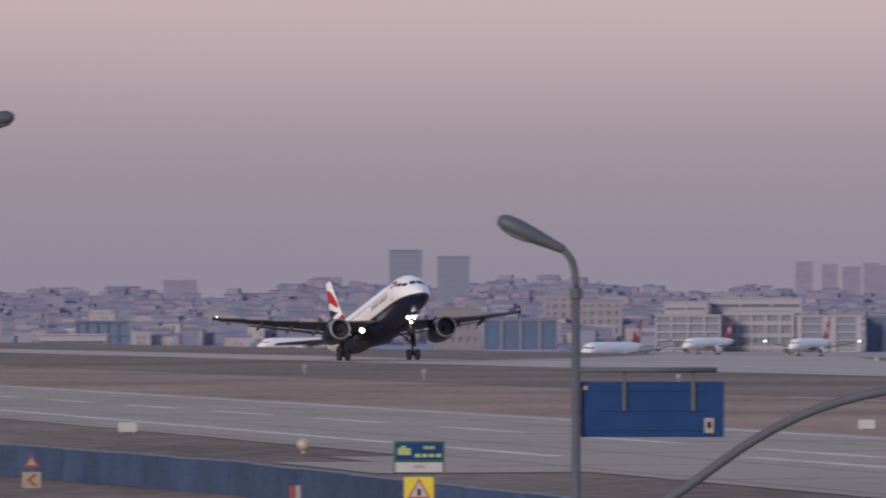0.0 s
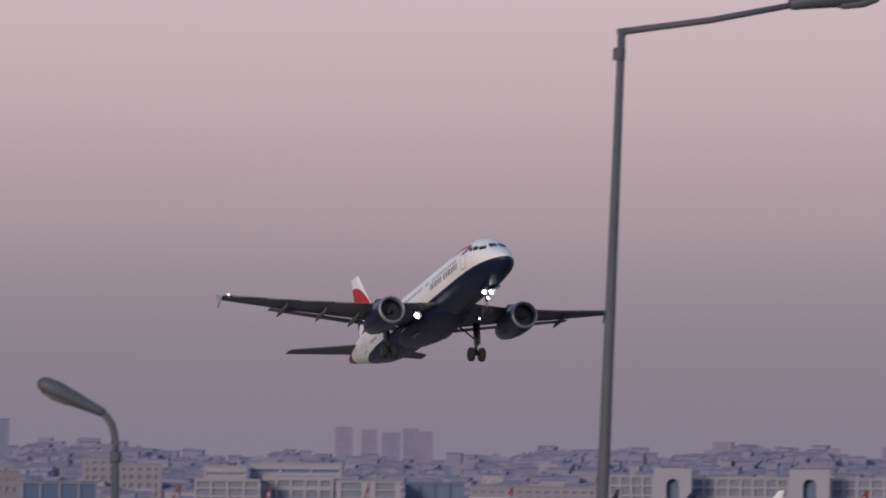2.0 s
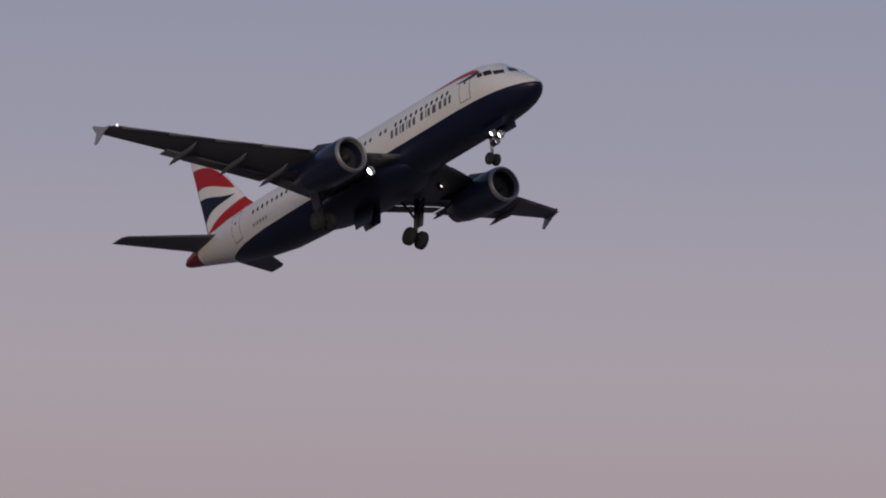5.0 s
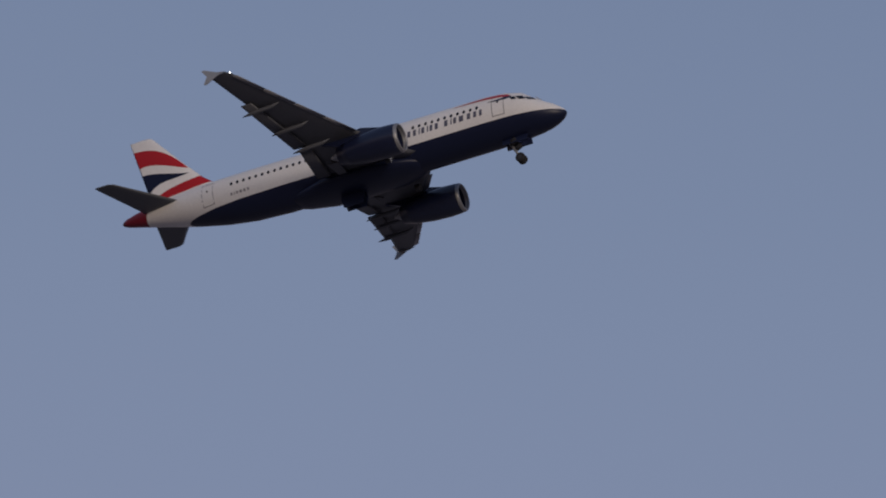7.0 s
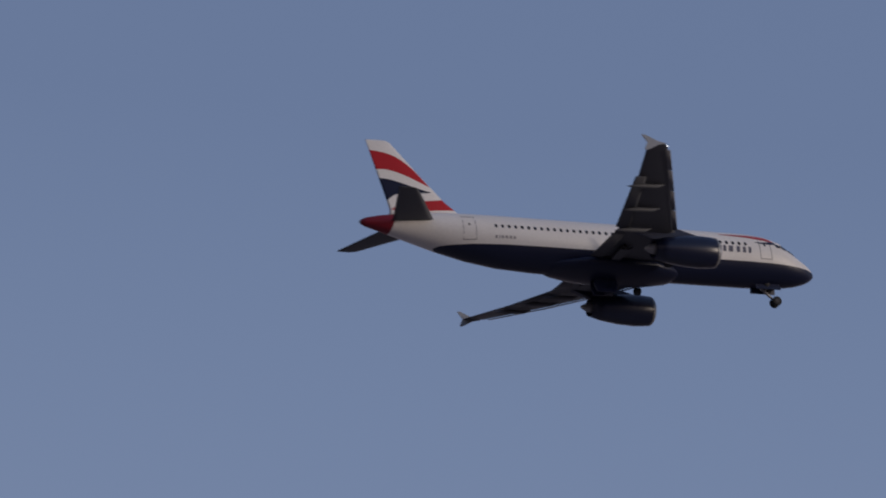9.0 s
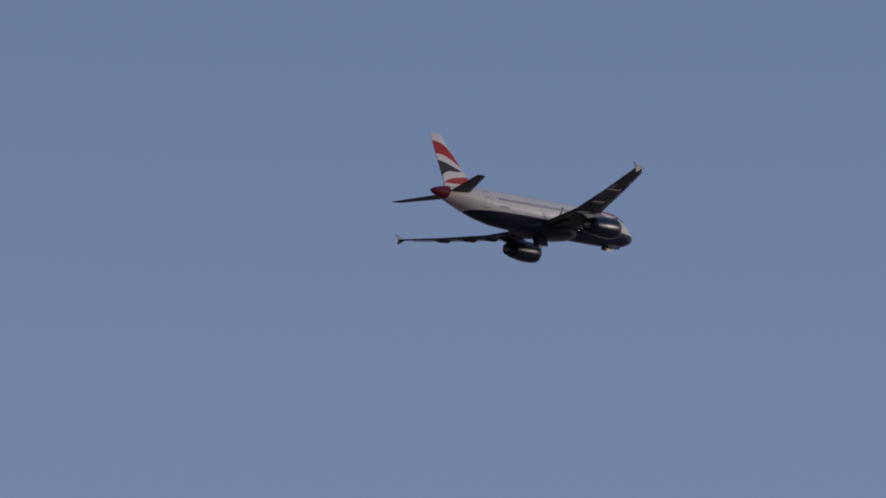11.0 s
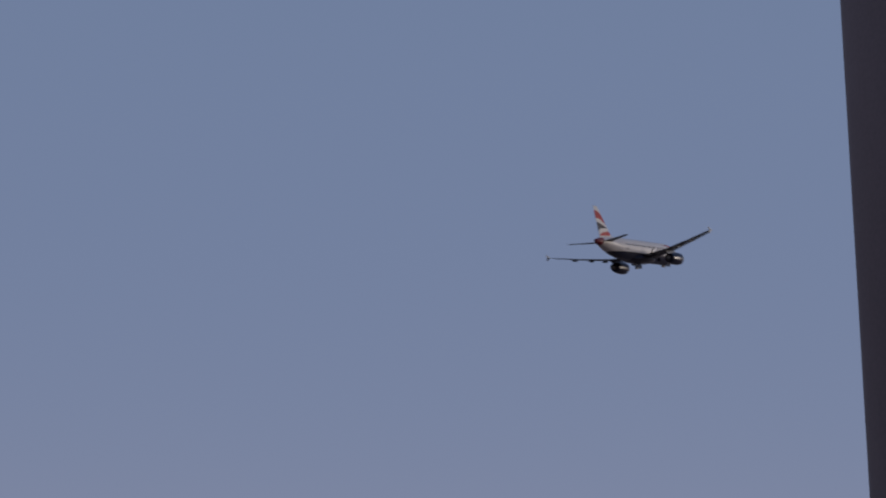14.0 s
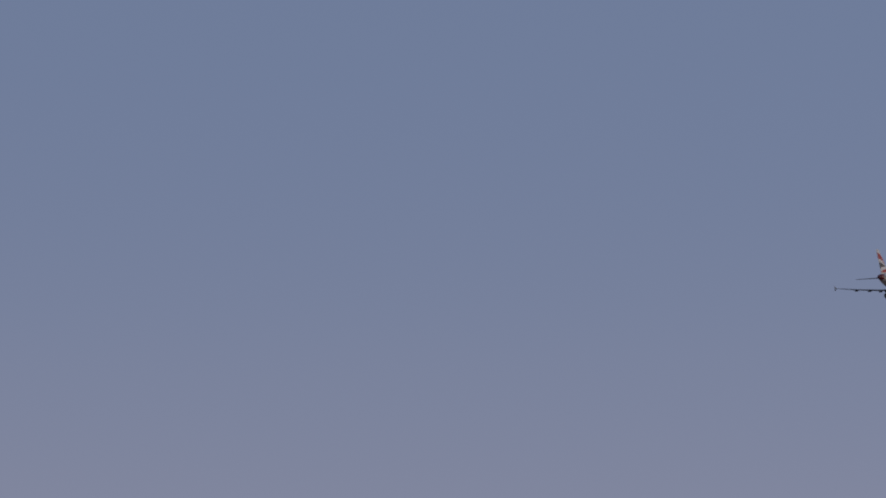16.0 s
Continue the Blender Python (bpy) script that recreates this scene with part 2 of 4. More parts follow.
# ---- airliners: nose at x = 18, y to port, z up ----
HULL = [(0.0, -0.90, -1.04, 0.08), (-0.12, -0.70, -1.2, 0.3), (-0.4, -0.42, -1.42, 0.6), (-0.9, -0.05, -1.64, 0.94), (-1.6, 0.37, -1.83, 1.26), (-2.4, 0.94, -1.95, 1.53),
        (-3.2, 1.55, -2.01, 1.74), (-4.4, 1.9, -2.09, 1.9), (-6.0, 2.05, -2.14, 1.975), (-12, 2.07, -2.15, 1.975), (-18, 2.07, -2.15, 1.975), (-23.5, 2.07, -2.13, 1.975),
        (-26.5, 2.07, -1.95, 1.96), (-29, 2.05, -1.55, 1.85), (-31.5, 1.98, -0.95, 1.6), (-34, 1.8, -0.25, 1.12), (-36, 1.55, 0.3, 0.66), (-37.2, 1.3, 0.62, 0.36), (-37.57, 1.12, 0.78, 0.18)]


def hull_at(x):
    """Top, bottom and half width of the fuselage at a station behind the nose."""
    for a, b in zip(HULL, HULL[1:]):
        if a[0] >= x >= b[0]:
            f = (a[0] - x) / (a[0] - b[0])
            return [a[i] + (b[i] - a[i]) * f for i in (1, 2, 3)]
    return HULL[-1][1:]


def skin(x, z, side, out=0.0):
    """A point on the fuselage's side at station x and height z, out metres proud of it, with the outward slope."""
    top, bot, hw = hull_at(x)
    c, h = (top + bot) / 2, (top - bot) / 2
    s = max(-0.98, min(0.98, (z - c) / h))
    y = hw * math.sqrt(1 - s * s)
    nrm = Vector((0, y / hw ** 2, (z - c) / h ** 2)).normalized()
    return Vector((x + 18, side * (y + out * nrm.y), z + out * nrm.z))


def patch(bm, x0, x1, z0, z1, side, out=0.015, nx=2, nz=2, lean=0.0):
    """A thin plate that lies on the fuselage's side."""
    grid = [[bm.verts.new(skin(x0 + (x1 - x0) * i / nx + lean * j / nz, z0 + (z1 - z0) * j / nz, side, out)) for j in range(nz + 1)] for i in range(nx + 1)]
    for i in range(nx):
        for j in range(nz):
            bm.faces.new((grid[i][j], grid[i + 1][j], grid[i + 1][j + 1], grid[i][j + 1]))
    return bm


def wheel(parent, name, at, r, w):
    bm = bmesh.new()
    x, y, z = at
    prof = [(0.35 * r, 0.5 * w), (0.8 * r, 0.5 * w), (0.95 * r, 0.42 * w), (r, 0.25 * w), (r, -0.25 * w), (0.95 * r, -0.42 * w), (0.8 * r, -0.5 * w), (0.35 * r, -0.5 * w)]
    loft(bm, [[(x + q * math.cos(k * math.tau / 20), y + d, z + q * math.sin(k * math.tau / 20)) for k in range(20)] for q, d in prof])
    tyre = part(name, bm, M["tyre"], parent, "black rubber tyre", True)
    bm = bmesh.new()
    tube(bm, [(x, y - 0.52 * w, z), (x, y + 0.52 * w, z)], 0.45 * r, 12)
    part("hub", bm, M["dark"], parent)
    return tyre


def airliner(name, body, fin, engine, rich):
    """A twin-engined single-aisle airliner; rich adds what shows on the near one."""
    a = empty(name)
    n = 36
    bm = bmesh.new()
    loft(bm, [[(x + 18, hw * math.cos(k * math.tau / n), (t + b) / 2 + (t - b) / 2 * math.sin(k * math.tau / n)) for k in range(n)] for x, t, b, hw in HULL])
    part("fuselage", bm, body, a, "", True)
    bm = bmesh.new()
    loft(bm, [[(x + 18, hw * math.cos(k * math.tau / 20), zc + h * math.sin(k * math.tau / 20)) for k in range(20)] for x, hw, zc, h in
              [(-11.2, 0.3, -1.8, 0.1), (-12.6, 1.4, -1.75, 0.5), (-14.2, 2.0, -1.7, 0.72), (-17, 2.08, -1.7, 0.8), (-20, 2.0, -1.7, 0.74), (-22, 1.4, -1.75, 0.45), (-23.5, 0.3, -1.9, 0.08)]])
    part("belly_fairing", bm, body, a, "", True)
    bm = bmesh.new()
    rings = []
    for z, le, te, th in [(1.55, -27.2, -35.2, 0.12), (2.1, -29.4, -35.1, 0.42), (3.0, -30.5, -35.3, 0.4), (5.0, -32.3, -35.8, 0.3), (7.6, -34.5, -36.45, 0.18), (7.78, -34.85, -36.45, 0.06)]:
        ring = []
        for k in range(16):
            f = (1 - math.cos(k * math.tau / 16)) / 2
            t = th * (1 - f) ** 0.8 * min(1, 3 * f) ** 0.5 if 0 < k < 16 else 0
            ring.append((18 + le + (te - le) * f, (t if k < 8 else -t), z))
        rings.append(ring)
    loft(bm, rings)
    part("tail_fin", bm, fin, a, "", True)
    for s in (1, -1):
        bm = bmesh.new()
        foil(bm, [(s * 0.5, -13.8, -17.4, 0.85, 0.36), (s * 1.2, -14.1, -17.45, 0.9, 0.34), (s * 6.0, -17.4, -18.95, 1.2, 0.14), (s * 6.2, -17.8, -18.95, 1.21, 0.05)])
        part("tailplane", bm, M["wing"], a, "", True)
        bm = bmesh.new()
        foil(bm, [(s * 1.4, 6.2, -1.6, -1.3, 0.85), (s * 2.2, 5.6, -1.5, -1.2, 0.8), (s * 6.4, 3.2, -1.25, -0.72, 0.5), (s * 11.5, 0.62, -2.4, 0.1, 0.32), (s * 16.8, -2.1, -3.7, 1.1, 0.18), (s * 17.0, -2.5, -3.75, 1.14, 0.08)], 12)
        wing = part("wing", bm, M["wing"], a, "swept wing, light grey darkened for shade", True)
        for y0, y1, x0, x1, z0, z1, c in ((2.2, 6.3, -0.95, -0.75, -1.42, -0.97, 1.15), (6.6, 13.1, -0.85, -2.3, -0.9, 0.26, 1.1)):
            bm = bmesh.new()
            foil(bm, [(s * y0, x0 + 0.14, x0 - c + 0.1, z0 - 0.08, 0.16), (s * y1, x1 + 0.14, x1 - c * 0.8 + 0.1, z1 - 0.07, 0.12)], 7)
            fl = part("flap", bm, M["wing"], wing, "lowered grey wing flap", True)
        if rich:
            for y0, y1 in ((2.6, 5.0), (6.4, 8.9), (9.0, 11.4), (11.5, 13.9), (14.0, 16.4)):
                bm = bmesh.new()
                ends = []
                for y in (y0, y1):
                    f = (y - 2.2) / 4.2 if y < 6.4 else (y - 6.4) / 5.1 if y < 11.5 else (y - 11.5) / 5.3
                    (xa, za), (xb, zb) = ((5.6, -1.2), (3.2, -0.72)) if y < 6.4 else ((3.2, -0.72), (0.62, 0.1)) if y < 11.5 else ((0.62, 0.1), (-2.1, 1.1))
                    xe, ze = xa + (xb - xa) * f, za + (zb - za) * f
                    ends.append((s * y, xe + 0.2, xe - 0.2, ze - 0.1, 0.1))
                foil(bm, ends, 6)
                part("slat", bm, M["slat"], wing, "extended leading-edge slat", True)
        for y, x, z in ((6.6, -0.15, -1.12), (9.2, -0.65, -0.62), (12.2, -1.6, -0.08)):
            bm = bmesh.new()
            tube(bm, [(x + 1.3, s * y, z + 0.18), (x + 0.7, s * y, z), (x - 0.5, s * y, z - 0.05), (x - 1.2, s * y, z - 0.1), (x - 1.8, s * y, z - 0.16)], [0.03, 0.15, 0.18, 0.13, 0.02], 10)
            part("flap_fairing", bm, M["wing"], wing, "", True)
        bm = bmesh.new()
        slab(bm, [(-2.3, 1.0), (-3.0, 1.15), (-4.05, 1.62), (-4.25, 1.58), (-3.85, 1.0), (-4.15, 0.42), (-3.95, 0.36), (-3.0, 0.85)], 0.07)
        bmesh.ops.translate(bm, verts=bm.verts, vec=(0, s * 17.05, 0.12))
        part("wingtip_fence", bm, M["lens"] if rich else M["wing"], wing, "pale wingtip fence")
        # engine
        ex, ey, ez = 6.7, s * 5.75, -2.2
        bm = bmesh.new()
        prof = [(-1.0, 0.86), (-0.4, 0.88), (-0.08, 0.95), (0.0, 1.02), (-0.08, 1.1), (-0.5, 1.18), (-1.4, 1.22), (-2.8, 1.15), (-4.2, 0.95), (-5.2, 0.7), (-5.1, 0.62), (-4.2, 0.6)]
        loft(bm, [[(ex + x, ey + r * math.cos(k * math.tau / 28), ez + r * math.sin(k * math.tau / 28)) for k in range(28)] for x, r in prof], True, False)
        eng = part("engine", bm, engine, a, "", True)
        bm = bmesh.new()
        loft(bm, [[(ex + x, ey + r * math.cos(k * math.tau / 28), ez + r * math.sin(k * math.tau / 28)) for k in range(28)] for x, r in
                  [(-0.3, 0.90), (-0.06, 0.955), (0.03, 1.02), (-0.06, 1.115), (-0.24, 1.155)]], True, False)
        part("intake_lip", bm, M["metal"], eng, "bare metal intake lip", True)
        bm = bmesh.new()
        tube(bm, [(ex - 0.9, ey, ez), (ex - 0.95, ey, ez)], 0.87, 24)
        tube(bm, [(ex - 0.35, ey, ez), (ex - 0.6, ey, ez), (ex - 0.9, ey, ez)], [0.02, 0.2, 0.3], 12)
        part("fan", bm, M["dark"], eng, "dark fan and spinner")
        bm = bmesh.new()
        tube(bm, [(ex - 4.3, ey, ez), (ex - 5.3, ey, ez), (ex - 5.9, ey, ez)], [0.58, 0.4, 0.1], 16)
        part("exhaust_cone", bm, M["metal"], eng)
        bm = bmesh.new()
        loft(bm, [[(ex - 0.9, ey + d, ez + 1.1) if k == 0 else (ex + x, ey + d, ez + z) for k, (x, z) in enumerate([(0, 0), (-3.2, 1.75), (-6.6, 1.3), (-5.2, 0.75), (-4.0, 0.9)])] for d in (-0.18, 0.18)])
        part("pylon", bm, engine, eng)
    # undercarriage
    legs = {}
    for s in (1, -1):
        bm = bmesh.new()
        tube(bm, [(0, 0, 0.1), (0, 0, -1.4), (0, 0, -2.55)], [0.17, 0.15, 0.11], 12)
        tube(bm, [(0, -0.55, -2.55), (0, 0.55, -2.55)], 0.09, 10)
        tube(bm, [(0, -s * 1.5, -0.1), (0, 0, -1.3)], 0.08, 8)
        tube(bm, [(0.7, 0, 0), (0, 0, -1.2)], 0.06, 8)
        g = part("main_gear", bm, M["dark"], a, "lowered grey main landing gear", True)
        g.location = (0.13, s * 3.83, -1.3)
        bm = bmesh.new()
        slab(bm, [(-0.45, 0.1), (0.45, 0.1), (0.35, -1.7), (-0.35, -1.7)], 0.05)
        bmesh.ops.translate(bm, verts=bm.verts, vec=(0, s * 0.28, 0))
        part("leg_door", bm, M["wing"], g)
        for d in (-0.46, 0.46):
            wheel(g, "wheel", (0, d, -2.55), 0.58, 0.42)
        legs[s] = g
        bm = bmesh.new()
        slab(bm, [(-0.9, 0), (0.9, 0), (1.0, -0.6), (0.8, -1.3), (-0.8, -1.3), (-1.0, -0.6)], 0.05)
        d = part("gear_door", bm, engine if rich else body, a)
        d.location = (0.0, s * 0.25, -2.45)
        d.rotation_euler = (s * radians(86), 0, 0)
        legs[("door", s)] = d
    bm = bmesh.new()
    tube(bm, [(0, 0, 0.1), (0, 0, -1.2), (0, 0, -2.2)], [0.12, 0.11, 0.08], 12)
    tube(bm, [(0, -0.32, -2.2), (0, 0.32, -2.2)], 0.06, 8)
    tube(bm, [(1.0, 0, 0.0), (0, 0, -0.9)], 0.05, 8)
    g = part("nose_gear", bm, M["metal"], a, "pale nose landing gear", True)
    g.location = (12.93, 0, -1.75)
    for d in (-0.25, 0.25):
        wheel(g, "wheel", (0, d, -2.2), 0.38, 0.22)
    legs[0] = g
    for s in (1, -1):
        bm = bmesh.new()
        slab(bm, [(-1.0, 0), (1.1, 0), (1.1, -0.5), (-1.0, -0.5)], 0.04)
        d = part("nose_gear_door", bm, engine if rich else body, a)
        d.location = (13.7, s * 0.42, -1.98)
        d.rotation_euler = (s * radians(12), 0, 0)
    # cockpit glazing
    for s in (1, -1):
        for x0, x1, z0, z1, lean in ((-1.98, -2.48, 0.32, 0.66, -0.30), (-2.64, -3.12, 0.42, 0.8, -0.30), (-3.3, -3.68, 0.5, 0.82, -0.2)):
            bm = bmesh.new()
            patch(bm, x0, x1, z0, z1, s, 0.02, 3, 3, lean)
            part("cockpit_window", bm, M["glass"], a)
        bm = bmesh.new()
        top = [Vector((18 - 1.72, s * 0.07, 0.46)), Vector((18 - 2.2, s * 0.07, 0.82)), Vector((18 - 2.16, s * 0.66, 0.72)), Vector((18 - 1.8, s * 0.7, 0.37))]
        vs = [bm.verts.new(p + Vector((0.03, 0, 0.06))) for p in top]
        bm.faces.new(vs)
        part("windscreen", bm, M["glass"], a)
    if not rich:
        return a, legs
    for s in (1, -1):
        for k in range(40):
            x = -6.5 - 0.535 * k
            if k in (11, 14):
                continue
            bm = bmesh.new()
            ring = [bm.verts.new(skin(x + 0.125 * math.cos(q * math.tau / 8 + 0.39), 0.565 + 0.17 * math.sin(q * math.tau / 8 + 0.39), s, 0.012)) for q in range(8)]
            bm.faces.new(ring)
            part("cabin_window", bm, M["glass"], a)
        for x, w in ((-4.3, 1.02), (-28.98, 1.05)):
            bm = bmesh.new()
            for x0, x1, z0, z1 in ((x, x - 0.06, -0.55, 1.3), (x - w + 0.06, x - w, -0.55, 1.3), (x, x - w, 1.25, 1.31), (x, x - w, -0.59, -0.53)):
                patch(bm, x0, x1, z0, z1, s, 0.012, 1, 4)
            door = part("cabin_door", bm, M["seam"], a, "door outlined by grey seams")
            bm = bmesh.new()
            patch(bm, x - w / 2 + 0.07, x - w / 2 - 0.07, 0.5, 0.68, s, 0.014, 1, 1)
            part("door_window", bm, M["glass"], door)
        # operator's name, as plain bars
        x = -12.35
        for w in (0.4, 0.4, 0.16, 0.4, 0.16, 0.36, 0.42, 0, 0.46, 0.16, 0.4, 0.6, 0.46, 0.42, 0.36):
            if w:
                bm = bmesh.new()
                patch(bm, x, x + w * 0.6, -0.2, 0.3, s, 0.014, 1, 2, 0.05)
                part("name_bar", bm, M["bars"], a)
            x += w + 0.07 if w else 0.3
        x = -27.5
        for w in (0.2, 0.1, 0.2, 0.24, 0.22, 0.2):
            bm = bmesh.new()
            patch(bm, x, x + w * 0.8, -0.42, -0.2, s, 0.014, 1, 1)
            part("registration_bar", bm, M["seam"], a)
            x += w + 0.1
        # ribbon emblem
        for col, pts in (("red", [(-3.9, 0.98, 1.08), (-4.15, 0.98, 1.26), (-4.6, 1.05, 1.4), (-5.2, 1.13, 1.46), (-6.0, 1.2, 1.46), (-7.2, 1.28, 1.45), (-8.5, 1.36, 1.4)]),
                         ("navy", [(-3.72, 0.88, 0.94), (-3.86, 0.8, 1.04), (-4.2, 0.7, 1.0), (-4.6, 0.68, 0.89), (-5.1, 0.71, 0.84), (-5.6, 0.78, 0.82)])):
            bm = bmesh.new()
            vs = [[bm.verts.new(skin(x, z, s, 0.018)) for z in (z0, (z0 + z1) / 2, z1)] for x, z0, z1 in pts]
            for p, q in zip(vs, vs[1:]):
                for j in range(2):
                    bm.faces.new((p[j], q[j], q[j + 1], p[j + 1]))
            part("ribbon_emblem", bm, M[col], a)
        # hooded lights at the wing roots
        bm = bmesh.new()
        tube(bm, [(4.42, s * 2.75, -1.95), (4.0, s * 2.75, -1.95), (3.9, s * 2.75, -1.95)], [0.3, 0.3, 0.02], 16, False)
        hood = part("landing_light", bm, M["dark"], a, "hooded landing light", True)
        bm = bmesh.new()
        r = 0.26 if s < 0 else 0.05
        tube(bm, [(4.12, s * 2.75, -1.95), (4.08, s * 2.75, -1.95)], r, 16)
        part("bulb", bm, M["lamp"], hood, "bright white bulb")
        bm = bmesh.new()
        bmesh.ops.create_uvsphere(bm, u_segments=8, v_segments=6, radius=0.075, matrix=pose(-2.1, s * 16.7, 1.12))
        part("wingtip_light", bm, M["glint"] if s < 0 else M["red"], a, "small white wingtip light" if s < 0 else "small red wingtip light")
    for y, z, r in ((-0.3, -0.75, 0.23), (0.3, -0.75, 0.23), (0.0, -1.25, 0.17)):
        bm = bmesh.new()
        tube(bm, [(0.62, y, z), (0.15, y, z), (0.05, y, z)], [r + 0.03, r + 0.03, 0.02], 14, False)
        hood = part("taxi_light", bm, M["dark"], legs[0], "hooded nose gear light", True)
        bm = bmesh.new()
        tube(bm, [(0.26, y, z), (0.22, y, z)], r, 14)
        part("bulb", bm, M["lamp"], legs[0], "bright white bulb")
    bm = bmesh.new()
    bmesh.ops.create_uvsphere(bm, u_segments=8, v_segments=6, radius=0.09, matrix=pose(-19.62, 0, 0.95))
    part("tail_light", bm, M["lens"], a, "small unlit tail light")
    return a, legs


# ---- ground ----
PROFILE = [(-4500, -4.0), (-60, -4.0), (14, -4.0), (21, -2.2), (25, -0.6), (30, -0.4), (34, 0.0), (214, 0.0), (410, -7.2), (4800, -7.2)]


def zg(off):
    for (a, za), (b, zb) in zip(PROFILE, PROFILE[1:]):
        if a <= off <= b:
            return za + (zb - za) * (off - a) / (b - a)
    return -7.2


def strip(name, x0, x1, o0, o1, lift, material, label, kind="structure"):
    """A sheet that follows the ground between two offsets and two ends."""
    cuts = sorted({o0, o1, *[o for o, _ in PROFILE if o0 < o < o1]})
    bm = bmesh.new()
    xs = [x0 + (x1 - x0) * i / 6 for i in range(7)]
    g = [[bm.verts.new((x, o, zg(o) + lift)) for o in cuts] for x in xs]
    for i in range(6):
        for j in range(len(cuts) - 1):
            bm.faces.new((g[i][j], g[i + 1][j], g[i + 1][j + 1], g[i][j + 1]))
    return tagged(part(name, bm, material), label, name.split("_")[0], kind=kind)


strip("ground", -4800, 4800, -4500, 4800, 0, M["grass"], "dry brown winter grass across the airfield")
strip("verge", -2500, 2500, 63.0, 92, 0.012, M["verge"], "brown dry grass verge beside the taxiway")
strip("runway", -2500, 2500, 136.5, 157, 0.02, M["concrete"], "long pale grey runway")
strip("taxiway", -2500, 2500, 40.3, 63.0, 0.02, M["asphalt"], "wide grey asphalt taxiway with white lines")
strip("road", -1500, 1500, -14, 14, 0.02, M["road"], "dark asphalt road below the embankment")
strip("apron", -2600, 300, 232, 1300, 0.02, M["apron"], "dull grey-brown concrete aircraft apron")


def on(az, d, z=0.0):
    """A place d metres off at az degrees, at height z."""
    return Vector((d * math.sin(radians(az)), d * math.cos(radians(az)), z))


def rise(el, d):
    return EYE + d * math.tan(radians(el))


def face(az, d, z):
    """A pose there whose x runs to the viewer's right and whose -y faces the viewer."""
    p = on(az, d, z)
    return pose(p.x, p.y, p.z, 0, 0, -az)


# taxiway and runway markings
def marking(name, x0, x1, o0, o1, label="worn white painted line"):
    bm = bmesh.new()
    block(bm, (x1 - x0, o1 - o0, 0.01), pose((x0 + x1) / 2, (o0 + o1) / 2, zg(o0) + 0.027))
    return tagged(part(name, bm, M["line"]), label, "road marking", kind="structure")


marking("edge_line", -1500, -157, 43.9, 44.4)
marking("edge_line", -1500, 600, 61.2, 61.6)
for k in range(24):
    x = -153 - 19.7 * (k - 3)
    tagged(marking("centre_dash", x - 11, x, 52.5, 52.95), group="taxiway centre dashes")
marking("edge_line", -154, -132, 48.9, 49.4)
marking("verge_line", -283, 120, 92.1, 92.45)
marking("runway_edge_line", -2000, 900, 137.3, 138.0)
marking("runway_edge_line", -2000, 900, 155.4, 156.2)
for k in range(30):
    tagged(marking("runway_dash", -1500 + 50 * k, -1470 + 50 * k, 146.6, 147.3), group="runway centre dashes")
strip("service_road", -152, -140, 34.6, 37.5, 0.02, M["asphalt"], "narrow grey service road beside the taxiway")
strip("taxiway_spur", -158, -140, 37.5, 40.3, 0.02, M["asphalt"], "short grey spur joining road and taxiway")
bm = bmesh.new()
edge_a = [(-436 - 250 * f, 157 + 73 * f) for f in (0, 0.1, 0.3, 0.55, 0.78)]
edge_b = [(-590 - 168 * (0.55 * f + 0.45 * f * f), 157 + 73 * f) for f in (0, 0.1, 0.3, 0.55, 0.78)]
loft(bm, [[(*p, 0.015), (*q, 0.015)] for p, q in zip(edge_a, edge_b)], False, False)
tagged(part("taxiway_link", bm, M["concrete"]), "pale concrete taxiway link running off to the apron", "taxiway", kind="structure")

M["joint"] = shader("dark_joint_sealant", (0.15, 0.14, 0.14), 0.9, size=3, spread=0.3)
for k in range(22):
    bm = bmesh.new()
    x = -118 - k * 14.3
    block(bm, (0.16, 24.0, 0.008), pose(x, 50.8, 0.024))
    tagged(part("pavement_joint", bm, M["joint"]), "dark sealed joint across the taxiway", "pavement joint", "taxiway joints", "structure")
for o in (41.3, 47.2, 57.4):
    bm = bmesh.new()
    block(bm, (900, 0.14, 0.008), pose(-500, o, 0.0235))
    tagged(part("pavement_joint", bm, M["joint"]), "dark sealed joint along the taxiway", "pavement joint", "taxiway joints", "structure")

# ---- the departing airliner ----
jet, jet_legs = airliner("airliner", M["body"], M["fin"], M["navy"], True)
tagged(jet, "white and navy twin-engined airliner taking off, red-striped fin", "airliner")

# ---- airliners parked on the apron ----
M["redfin"] = painted(shader("red_fin_paint", (0.38, 0.03, 0.035), 0.4, size=4),
                      [(lambda op, x, y, z: op("LESS_THAN", op("ADD", op("POWER", op("ADD", x, 15.6), 2.0), op("POWER", op("SUBTRACT", z, 4.6), 2.0)), 1.3), (0.7, 0.68, 0.68))])
parked = {}
SPOTS = [("red", -76.89, 1967, 54), ("red", -73.72, 1475, 25), ("red", -72.75, 1967, 28), ("red", -71.72, 1873, 21), ("red", -70.33, 1686, 26),
         ("dark", -69.29, 2045, 37), ("dark", -68.66, 2180, 74), ("white", -67.83, 2034, 80), ("red", -66.86, 1573, 37)]
